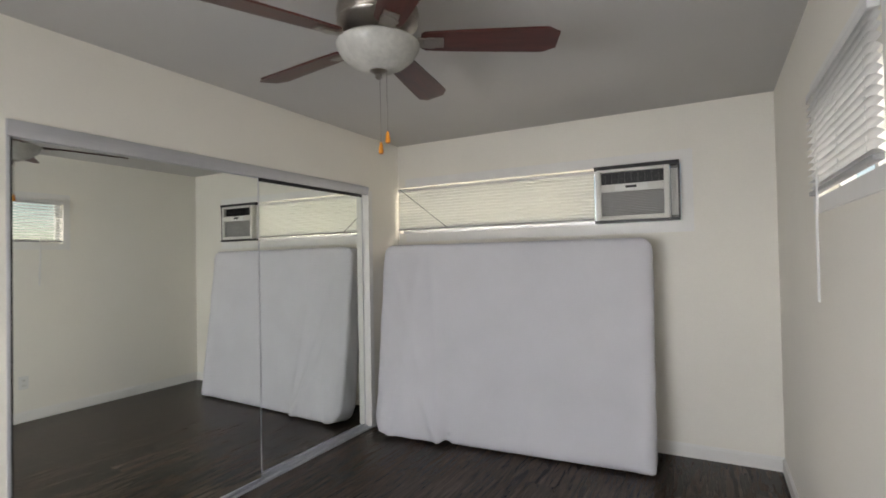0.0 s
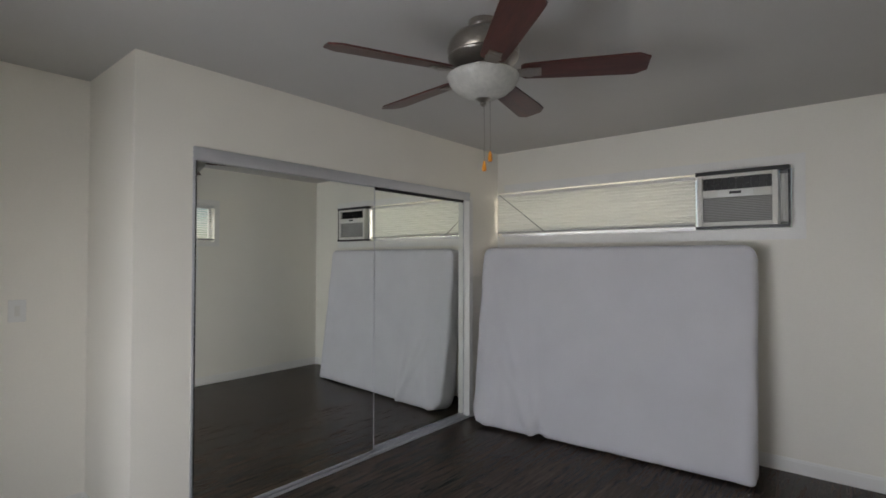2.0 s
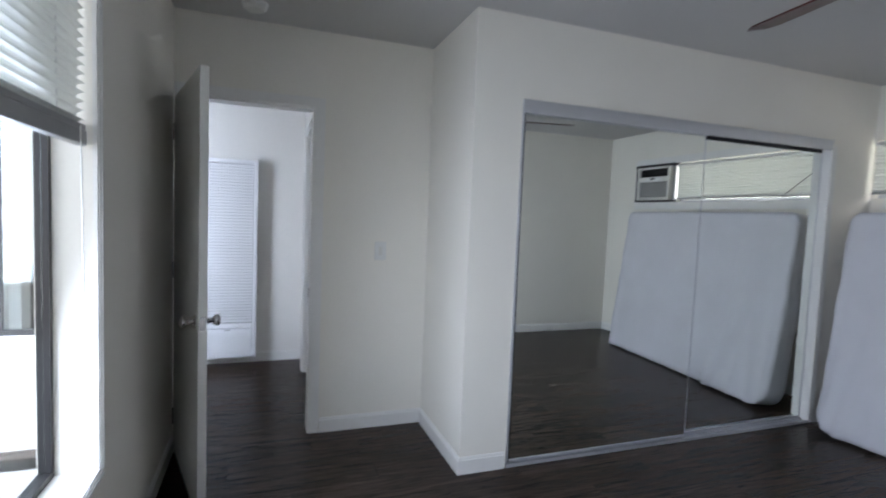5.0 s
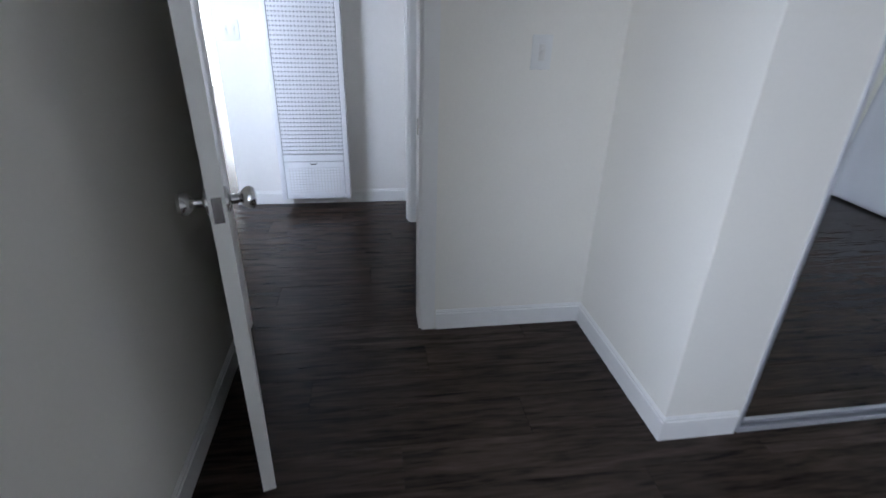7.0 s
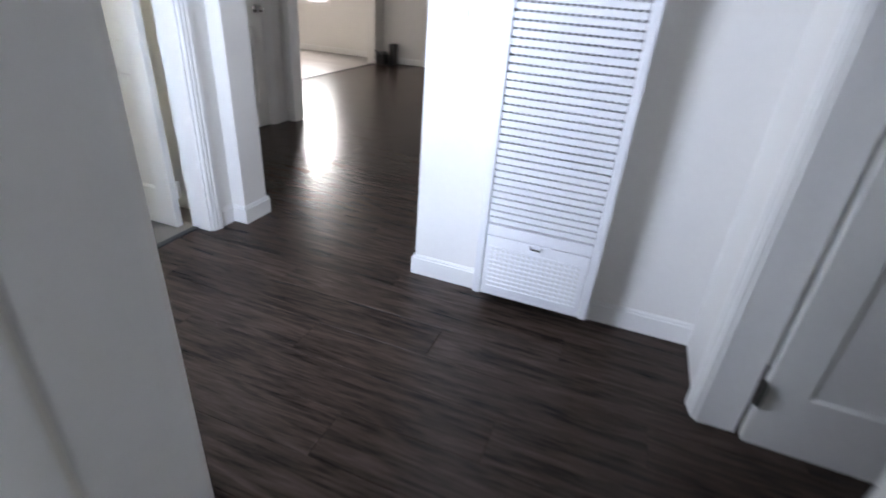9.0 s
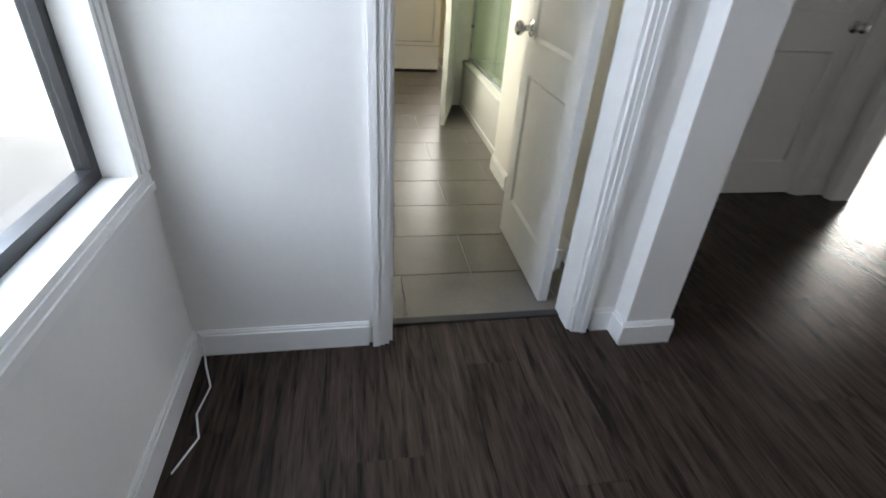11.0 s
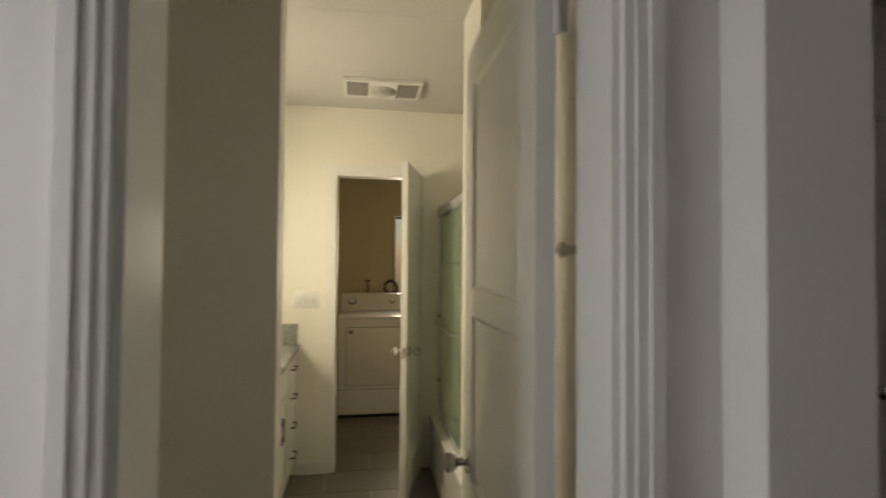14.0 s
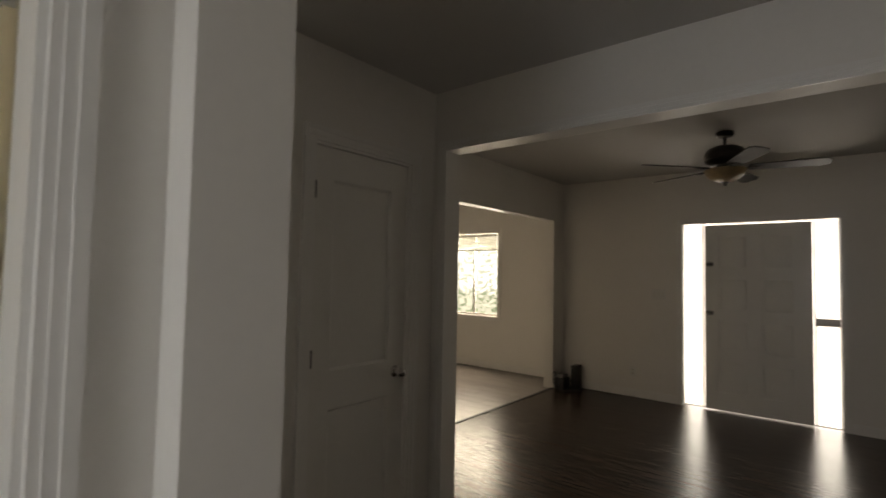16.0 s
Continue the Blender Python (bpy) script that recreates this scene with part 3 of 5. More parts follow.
part("lift_cord", tube(bmesh.new(), [(0.78, -1.505, 1.62), (0.775, -1.500, 1.0), (0.77, -1.497, 0.60), (0.775, -1.485, 0.44)], 0.002, 5), M_CABLE, stk)
window("window_4", "x", -1.02, -1, -2.86, -2.00, 0.65, 2.05, "hall window with black frame and white reveal", (-2.4,), M_BLACK, depth=0.10)
casing("trim", "x", -1.02, -1, -2.86, -2.00, 2.05, 0.055, "flat white painted window casing", z0=0.65, sill=True)
window("window_7", "x", -1.02, -1, -5.30, -4.50, 1.20, 2.00, "bathroom window above the vanity", (-4.90,), M_TRIM, depth=0.09)
window("window_5", "y", -7.68, 1, -2.95, -2.26, 1.08, 1.92, "laundry window with dark crossbar", (-2.64,), M_BLACK, depth=0.08, w=0.02)
window("window_6", "x", -8.50, 1, -7.40, -6.27, 0.79, 2.07, "dining room sliding window with white frame", (-6.76,), M_TRIM)
casing("trim", "x", -8.50, 1, -7.40, -6.27, 2.07, 0.06, "white painted window casing", z0=0.79, sill=True)
blind("x", -8.485, -7.39, -6.28, 1.80, 2.06, "raised venetian blind at the dining window", tilt=40, pitch=0.02)


def backdrop(name, x0, x1, y0, y1, z0, z1, material, label):
    tagged(part(name, box(bmesh.new(), x0, x1, y0, y1, z0, z1), material), label, "backdrop", kind="structure")


M_OUT1 = glow_mat("bright_yard", (0.84, 0.90, 1.0), (1.0, 1.0, 1.0), 3.6, 1.15, 0.03, 0.22)
M_OUT2 = glow_mat("bright_side_yard", (0.84, 0.91, 1.0), (0.96, 0.93, 0.92), 2.2, 0.95, 0.04, 0.12)
M_OUT3 = glow_mat("bright_street", (1.0, 1.0, 1.0), (0.50, 0.53, 0.46), 5.0, 1.05, 0.15, 0.72, 17.0)
M_OUT4 = glow_mat("bright_porch", (0.97, 0.99, 1.0), (1.0, 1.0, 0.98), 5.0, 0.9, 0.3, 0.03)
M_PAVE = mat("pale_concrete", (0.42, 0.41, 0.39), 0.85, var=0.1, scale=2)
backdrop("backdrop_yard", -0.78, 6.0, -5.2, -5.15, -0.1, 4.5, M_OUT1, "overexposed pale yard and sky")
backdrop("backdrop_side", 6.0, 6.05, -5.15, -1.665, -0.1, 4.5, M_OUT2, "overexposed bright side yard")
backdrop("backdrop_street", -11.5, -11.45, -13.0, -5.6, -0.5, 4.5, M_OUT3, "overexposed street with shrubs")
backdrop("backdrop_porch", -9.9, -9.85, -5.0, -0.6, -2.5, 3.2, M_OUT4, "overexposed front porch")
tagged(part("ground", box(bmesh.new(), -0.776, 8.0, -5.14, -1.665, -0.14, -0.06), M_PAVE), "pale concrete yard paving outside the windows", "ground", kind="structure")

# ---------------------------------------------------------------- bedroom
def ceiling_fan(label, m, r, top, blade_mat, metal, bowl, chains):
    """A five-bladed fan; z 0 is the ceiling."""
    f = thing("ceiling_fan", label, "ceiling fan", m)
    part("canopy", lathe(bmesh.new(), [(0.055, 0), (0.066, -0.006), (0.068, -0.03), (0.058, -0.045), (0.03, -0.05)], seg=32), metal, f, smooth=True)
    if top > 0.08:
        part("downrod", lathe(bmesh.new(), [(0.013, -0.045), (0.013, -top)], seg=14), metal, f, smooth=True)
    part("motor_housing", lathe(bmesh.new(), [(0.05, -top + 0.01), (0.09, -top), (0.13, -top - 0.018), (0.152, -top - 0.05), (0.158, -top - 0.085),
                                              (0.150, -top - 0.105), (0.155, -top - 0.112), (0.150, -top - 0.122), (0.11, -top - 0.145), (0.07, -top - 0.15)], seg=40), metal, f, smooth=True)
    vm = mesh_of("vent_slot", box(bmesh.new(), 0.112, 0.146, -0.006, 0.006, -0.012, 0.004), M_BLACK)
    for k in range(22):
        v = new("vent_slot", vm)
        v.parent = f
        v.matrix_local = pose(0, 0, 0, 0, 0, k * 360 / 22) @ pose(-0.012, 0, -top - 0.128, 0, 28, 0)
    part("switch_housing", lathe(bmesh.new(), [(0.07, -top - 0.148), (0.066, -top - 0.155), (0.064, -top - 0.19), (0.075, -top - 0.196), (0.075, -top - 0.205)], seg=28), metal, f, smooth=True)
    zb = -top - 0.198
    part("light_bowl", lathe(bmesh.new(), [(0.150, zb + 0.012), (0.158, zb + 0.004), (0.155, zb - 0.012), (0.138, zb - 0.04), (0.105, zb - 0.068), (0.06, zb - 0.09), (0.02, zb - 0.096)], seg=40),
         bowl, f, "frosted glass bowl shade", True)
    part("finial", lathe(bmesh.new(), [(0.034, zb - 0.084), (0.036, zb - 0.093), (0.022, zb - 0.102), (0.012, zb - 0.108), (0.014, zb - 0.118), (0.006, zb - 0.126)], seg=18), metal, f, smooth=True)
    zbl = -top - 0.180
    bm = bmesh.new()
    pts = [(0.165, 0.040), (0.18, 0.052), (0.30, 0.060), (r - 0.10, 0.071), (r - 0.045, 0.072), (r - 0.012, 0.050), (r, 0.046)]
    ring = [(x, y) for x, y in pts] + [(x, -y) for x, y in reversed(pts)]
    up = [bm.verts.new((x, y, 0.004)) for x, y in ring]
    dn = [bm.verts.new((x, y, -0.004)) for x, y in ring]
    bm.faces.new(up)
    bm.faces.new(dn)
    for i in range(len(ring)):
        bm.faces.new((up[i], up[(i + 1) % len(ring)], dn[(i + 1) % len(ring)], dn[i]))
    me = mesh_of("blade", bm, blade_mat)
    ib = bmesh.new()
    box(ib, 0.06, 0.17, -0.013, 0.013, -0.012, -0.004, 0.002)
    lathe(ib, [(0.030, -0.013), (0.034, -0.009), (0.030, -0.005)], 0.20, 0.0, 16)
    box(ib, 0.15, 0.25, -0.028, 0.028, -0.010, -0.0045, 0.002)
    im = mesh_of("blade_iron", ib, metal)
    for k in range(5):
        for nm, mesh in (("blade", me), ("blade_iron", im)):
            o = new(nm, mesh)
            o.parent = f
            o.matrix_local = pose(0, 0, zbl, 0, 0, k * 72) @ pose(0, 0, 0, -12)
    for i, (cx, cy, zl) in enumerate(chains):
        part("pull_chain", tube(bmesh.new(), [(cx, cy, zb - 0.10), (cx, cy, zl + 0.04)], 0.0017, 6), M_CHROME, f)
        part("chain_pull", lathe(bmesh.new(), [(0.004, zl + 0.045), (0.007, zl + 0.03), (0.010, zl + 0.012), (0.009, zl + 0.002), (0.004, zl)], cx, cy, 12), M_ORANGE, f, "orange wooden pull", True)
    return f


ceiling_fan("pewter ceiling fan with five mahogany blades and frosted bowl", pose(1.50, 0.87, H, 0, 0, 29), 0.685, 0.055, M_BLADE, M_PEWTER, M_BOWL,
            [(0.006, -0.012, -0.665), (0.030, 0.006, -0.62)])
ceiling_fan("dark bronze ceiling fan with amber glass bowl", pose(-6.70, -2.90, HL, 0, 0, 28), 0.70, 0.13, M_BLADE2, M_BRONZE, M_BOWL2, [])


def mattress():
    """A queen mattress on its long edge, leaning on the wall, in a loose fitted sheet."""
    bm = bmesh.new()
    L, Hh, th, nx, nz, ny = 2.12, 1.55, 0.20, 84, 62, 6

    def shape(u, w, d):
        # u, w in -1..1 over the face, d in 0 (front) .. 1 (back)
        x, z = u * L / 2, (w + 1) * Hh / 2
        r = 0.085 if w > 0 else (0.15 if u < 0 else 0.03)
        ax, az = abs(x) - (L / 2 - r), abs(z - Hh / 2) - (Hh / 2 - r)
        if ax > 0 and az > 0:
            k = math.hypot(ax, az)
            if k > r:
                x = math.copysign(L / 2 - r + ax * r / k, x)
                z = Hh / 2 + math.copysign(Hh / 2 - r + az * r / k, z - Hh / 2)
        edge = max(abs(u) ** 14, abs(w) ** 14)
        y = th * (d - 0.5) * (1 - 0.22 * edge)
        low = max(0.0, -w)
        p = Vector((x * 1.2, z * 1.4, d))
        y += -0.012 * noise.noise(p * 1.3) * (1 - edge)
        fold = 0.0
        for c, s, g, a in ((-0.43, 0.22, 0.022, 0.030), (-0.46, 0.70, 0.026, 0.036), (-0.44, 1.15, 0.030, 0.026), (-0.66, 0.30, 0.030, 0.022), (-0.86, -0.30, 0.035, 0.034),
                           (-0.95, -0.12, 0.02, 0.026), (0.93, -0.08, 0.03, 0.026), (0.97, 0.05, 0.02, 0.022)):
            q = (u - c - s * (-(w + 1)) * 0.35) / g
            fold += a * math.exp(-q * q) * (0.25 + low) * (0.6 + 0.4 * noise.noise(Vector((u * 3, w * 5, c))))
        if d < 0.5:
            y -= fold
            # the loose left part of the sheet hangs in front of the taut part
            y -= 0.030 * low * low / (1 + math.exp((u + 0.42) * 70))
        y -= 0.004 * noise.noise(Vector((x * 9, z * 2.2, 3))) * (0.3 + low)
        if w < -0.93:
            z += 0.010 * noise.noise(Vector((x * 4, 0, d * 2)))
            z += 0.030 * math.exp(-((u + 0.40) / 0.03) ** 2)
            z = max(z, 0.004)
        if abs(u) > 0.93:
            x += 0.010 * noise.noise(Vector((0, z * 5, d * 3)))
        return x, y, z
    cache = {}

    def v(i, j, k):
        key = (i, j, k)
        if key not in cache:
            cache[key] = bm.verts.new(shape(2 * i / nx - 1, 2 * j / nz - 1, k / ny))
        return cache[key]
    for i in range(nx):
        for j in range(nz):
            for k in (0, ny):
                bm.faces.new((v(i, j, k), v(i + 1, j, k), v(i + 1, j + 1, k), v(i, j + 1, k)))
    for k in range(ny):
        for i in range(nx):
            for j in (0, nz):
                bm.faces.new((v(i, j, k), v(i + 1, j, k), v(i + 1, j, k + 1), v(i, j, k + 1)))
        for j in range(nz):
            for i in (0, nx):
                bm.faces.new((v(i, j, k), v(i, j + 1, k), v(i, j + 1, k + 1), v(i, j, k + 1)))
    ob = part("mattress", bm, M_SHEET)
    for p in ob.data.polygons:
        p.use_smooth = True
    ob.matrix_world = pose(1.185, 2.80, 0.004, -6.8, 0, 3.4)
    return tagged(ob, "queen mattress in a loose white sheet leaning on the wall", "mattress")


mattress()


# mirrored closet
def closet_doors():
    for nm, lab, x, y0, y1 in (("closet_mirror_door", "sliding mirrored closet door with thin metal edge", -0.014, 0.300, 1.615),
                               ("closet_mirror_door", "sliding mirrored closet door with dark top gap", -0.050, 1.560, 2.755)):
        d = thing(nm, lab, "closet door", group="mirrored closet doors")
        zt = 2.005 if x > -0.03 else 1.974
        pbox("mirror", d, M_MIRROR, x - 0.004, x, y0 + 0.008, y1 - 0.008, 0.030, zt)
        pbox("backing", d, M_GREY, x - 0.014, x - 0.0045, y0 + 0.004, y1 - 0.004, 0.026, 2.009)
        # front door's first edge is a dark strip standing in for the shaded jamb gap
        pbox("side_frame", d, M_DARK if x > -0.03 else M_ALU, x - 0.018, x + 0.006, y0 - 0.003, y0 + 0.010, 0.022, 2.012)
        pbox("side_frame", d, M_ALU, x - 0.016, x + 0.0005, y1 - 0.003, y1, 0.022, 2.012)
        pbox("bottom_rail", d, M_ALU, x - 0.018, x + 0.006, y0 + 0.008, y1 - 0.006, 0.020, 0.034)
        pbox("top_rail", d, M_DARK, x - 0.018, x + 0.003, y0 + 0.008, y1 - 0.006, zt + 0.0005, 2.012)
    tr = thing("closet_track", "brushed aluminium closet door track and jambs", "track", kind="structure")
    pbox("fascia", tr, M_ALU, -0.006, 0.014, 0.285, 2.770, 1.990, 2.062, 0.003)
    pbox("track_top", tr, M_ALU, -0.118, -0.0065, 0.285, 2.770, 2.030, 2.058)
    bm = bmesh.new()
    box(bm, -0.115, 0.012, 0.285, 2.770, 0.001, 0.008)
    for x in (-0.110, -0.044, 0.004):
        box(bm, x, x + 0.005, 0.285, 2.770, 0.008, 0.018)
    part("track_bottom", bm, M_ALU, tr)
    pbox("jamb", tr, M_ALU, -0.118, 0.006, 0.2855, 0.297, 0.021, 1.989)
    pbox("jamb", tr, M_TRIM, -0.118, 0.014, 2.758, 2.812, 0.021, 2.029)


closet_doors()


def air_conditioner():
    a = thing("window_air_conditioner", "aged white window air conditioner with grey grille", "air conditioner")
    x0, x1, z0, z1, yf = 1.850, 2.345, 1.695, 2.068, 3.135
    bm = bmesh.new()
    # front bezel as a frame round the recesses
    box(bm, x0, x0 + 0.03, yf, yf + 0.05, z0, z1, 0.006)
    box(bm, x1 - 0.035, x1, yf, yf + 0.05, z0, z1, 0.006)
    box(bm, x0 + 0.03, x1 - 0.035, yf, yf + 0.05, z0, z0 + 0.03, 0.004)
    box(bm, x0 + 0.03, x1 - 0.035, yf, yf + 0.05, z1 - 0.022, z1, 0.004)
    box(bm, x0 + 0.03, x1 - 0.035, yf, yf + 0.04, z0 + 0.205, z0 + 0.262, 0.004)
    part("bezel", bm, M_PLAST, a, smooth=True)
    pbox("case", a, M_PLAST, x0 + 0.006, x1 - 0.006, yf + 0.05, yf + 0.42, z0 + 0.004, z1 - 0.004)
    pbox("outlet_recess", a, M_BLACK, x0 + 0.03, x1 - 0.035, yf + 0.030, yf + 0.049, z0 + 0.262, z1 - 0.022)
    for k in range(9):
        u = x0 + 0.055 + k * 0.046
        pbox("vane", a, M_BLACK, u, u + 0.004, yf + 0.012, yf + 0.030, z0 + 0.264, z1 - 0.024)
    pbox("vane", a, M_BLACK, x0 + 0.032, x1 - 0.037, yf + 0.010, yf + 0.014, z0 + 0.300, z0 + 0.306)
    pbox("badge", a, M_CHROME, (x0 + x1) / 2 - 0.01, (x0 + x1) / 2 + 0.01, yf + 0.006, yf + 0.012, z1 - 0.034, z1 - 0.020)
    pbox("control_panel", a, M_ENAM, x0 + 0.13, x1 - 0.14, yf - 0.008, yf + 0.001, z0 + 0.208, z0 + 0.258, 0.004, "white control panel with dark display")
    pbox("display", a, M_BLACK, x0 + 0.205, x1 - 0.215, yf - 0.0105, yf - 0.0075, z0 + 0.228, z0 + 0.246)
    pbox("filter_backing", a, M_GREY, x0 + 0.03, x1 - 0.035, yf + 0.020, yf + 0.045, z0 + 0.030, z0 + 0.205)
    lou = mesh_of("louvre", box(bmesh.new(), x0 + 0.032, x1 - 0.037, yf + 0.008, yf + 0.020, -0.0025, 0.0025), M_MIDGREY)
    for k in range(14):
        o = new("louvre", lou)
        o.parent = a
        o.location = (0, 0, z0 + 0.040 + k * 0.012)
    sp = thing("filler_panel", "pleated cream side panel filling the window beside the air conditioner", "panel")
    bm = bmesh.new()
    for k in range(5):
        u = x1 + 0.008 + k * 0.0095
        box(bm, u, u + 0.007, 3.19 + 0.012 * (k % 2), 3.235, 1.715, 2.045)
    part("pleat", bm, M_PLAST, sp)
    fr = thing("support_frame", "black metal frame bars round the air conditioner", "frame")
    pbox("bar", fr, M_BLACK, 1.826, 2.408, 3.165, 3.245, 1.674, 1.694)
    pbox("bar", fr, M_BLACK, 1.826, 2.408, 3.165, 3.245, 2.070, 2.100)
    pbox("bar", fr, M_BLACK, 2.398, 2.410, 3.175, 3.245, 1.694, 2.070)
    pbox("bar", fr, M_ALU, 1.828, 1.846, 3.195, 3.245, 1.694, 2.070)
    pbox("bar", fr, M_GREY, 2.346, 2.398, 3.236, 3.247, 1.694, 2.070)


air_conditioner()


def wall_plate(name, label, axis, a, n, u, z, w=0.075, h=0.118, toggles=1, outlet=False):
    """A switch or socket plate on the wall face at a."""
    p = thing(name, label, "outlet" if outlet else "light switch")

    def bx(nm, du0, du1, dz0, dz1, d0, d1, mt, bv=0.0):
        if axis == "x":
            return pbox(nm, p, mt, a + n * d0, a + n * d1, u + du0, u + du1, z + dz0, z + dz1, bv)
        return pbox(nm, p, mt, u + du0, u + du1, a + n * d0, a + n * d1, z + dz0, z + dz1, bv)
    bx("plate", -w / 2, w / 2, -h / 2, h / 2, 0.0, 0.006, M_ENAM, 0.002)
    if outlet:
        for dz in (-0.022, 0.022):
            bx("socket", -0.016, 0.016, dz - 0.013, dz + 0.013, 0.006, 0.008, M_PLAST)
            for du in (-0.006, 0.006):
                bx("slot", du - 0.001, du + 0.001, dz - 0.005, dz + 0.005, 0.008, 0.0085, M_BLACK)
    else:
        for k in range(toggles):
            du = (k - (toggles - 1) / 2) * 0.046
            bx("rocker", du - 0.011, du + 0.011, -0.028, 0.028, 0.006, 0.009, M_PLAST, 0.001)
            bx("toggle", du - 0.004, du + 0.004, -0.002, 0.012, 0.009, 0.016, M_PLAST)


wall_plate("light_switch", "white single switch plate beside the bedroom door", "x", -0.725, 1, -0.315, 1.17)
wall_plate("light_switch", "white double switch plate beside the wall heater", "x", -2.39, 1, -1.775, 1.15, 0.115, 0.118, 2)
wall_plate("light_switch", "white triple switch plate above the vanity", "y", -5.775, 1, -1.555, 1.175, 0.165, 0.118, 3)
wall_plate("wall_outlet", "white wall outlet low on the bedroom wall", "x", 2.98, -1, 1.50, 0.36, outlet=True)
wall_plate("wall_outlet", "white wall outlet low on the front wall", "x", -8.26, 1, -4.16, 0.30, outlet=True)
wall_plate("light_switch", "white switch plate beside the front door", "x", -8.26, 1, -3.86, 1.24, 0.16, 0.118, 3)

sd = thing("smoke_detector", "round white smoke detector on the ceiling", "smoke detector", pose(-0.47, -1.09, H))
part("base", lathe(bmesh.new(), [(0.068, 0.0), (0.070, -0.012), (0.066, -0.016)], seg=32), M_ENAM, sd, smooth=True)
part("cover", lathe(bmesh.new(), [(0.058, -0.016), (0.060, -0.024), (0.050, -0.036), (0.02, -0.040)], seg=32), M_PLAST, sd, smooth=True)

# leaves
W = 0.785
door_leaf("door_1", "plain flush white bedroom door standing open beside the window wall", pose(-0.700, -1.486, 0, 0, 0, 15.8), W, 2.01, [], z_knob=0.895)
door_leaf("door_2", "white panelled door opened into the spare room", pose(-1.945, -0.560, 0, 0, 0, 88), 0.76, 2.03, two_panels(0.76, 0.11))
BW = 0.575
door_leaf("door_3", "white three-panel bathroom door standing open", pose(-2.226, -3.112, 0, 0, 0, -90), BW, 2.03,
          [(0.095, BW - 0.095, 0.20, 0.74), (0.095, BW - 0.095, 0.87, 1.30), (0.095, BW - 0.095, 1.37, 1.92)], z_knob=0.905, hinge_at=(0.2, 1.88), hinge_mat=M_TRIM)
hk = thing("robe_hook", "small chrome robe hook on the wall behind the bathroom door", "hook")
part("rose", lathe(bmesh.new(), [(0.020, 0), (0.020, 0.006), (0.011, 0.014), (0.009, 0.045), (0.017, 0.060), (0.019, 0.070), (0.010, 0.076)], seg=16, m=Matrix.Translation((-2.43, -3.37, 1.47)) @ pose(0, 0, 0, 0, 90)), M_CHROME, hk, smooth=True)
door_leaf("door_4", "cream laundry door standing half open", pose(-2.325, -5.765, 0, 0, 0, 74), 0.575, 2.03, two_panels(0.575, 0.09), z_knob=0.90)
CW = 0.615
door_leaf("door_5", "white two-panel linen closet door, closed", pose(-3.473, -4.035, 0, 0, 0, 180), CW, 2.03,
          [(0.115, CW - 0.115, 0.20, 0.80), (0.115, CW - 0.115, 0.98, 1.88)], z_knob=0.92, depth=0.013, hinge_mat=M_BRONZE)
stp = thing("door_stop", "small white spring door stop on the baseboard", "door stop")
part("spring", tube(bmesh.new(), [(0.15, -1.497, 0.05), (0.15, -1.43, 0.05)], 0.006, 8), M_CHROME, stp)
part("tip", lathe(bmesh.new(), [(0.008, 0), (0.009, 0.012), (0.006, 0.016)], seg=10, m=Matrix.Translation((0.15, -1.43, 0.05)) @ pose(0, 0, 0, -90)), M_PLAST, stp, smooth=True)


sp_ = thing("strike_plate", "small satin metal strike plate on the door jamb", "strike plate")
pbox("plate", sp_, M_PEWTER, -0.800, -0.772, -0.7575, -0.7552, 0.865, 0.925)


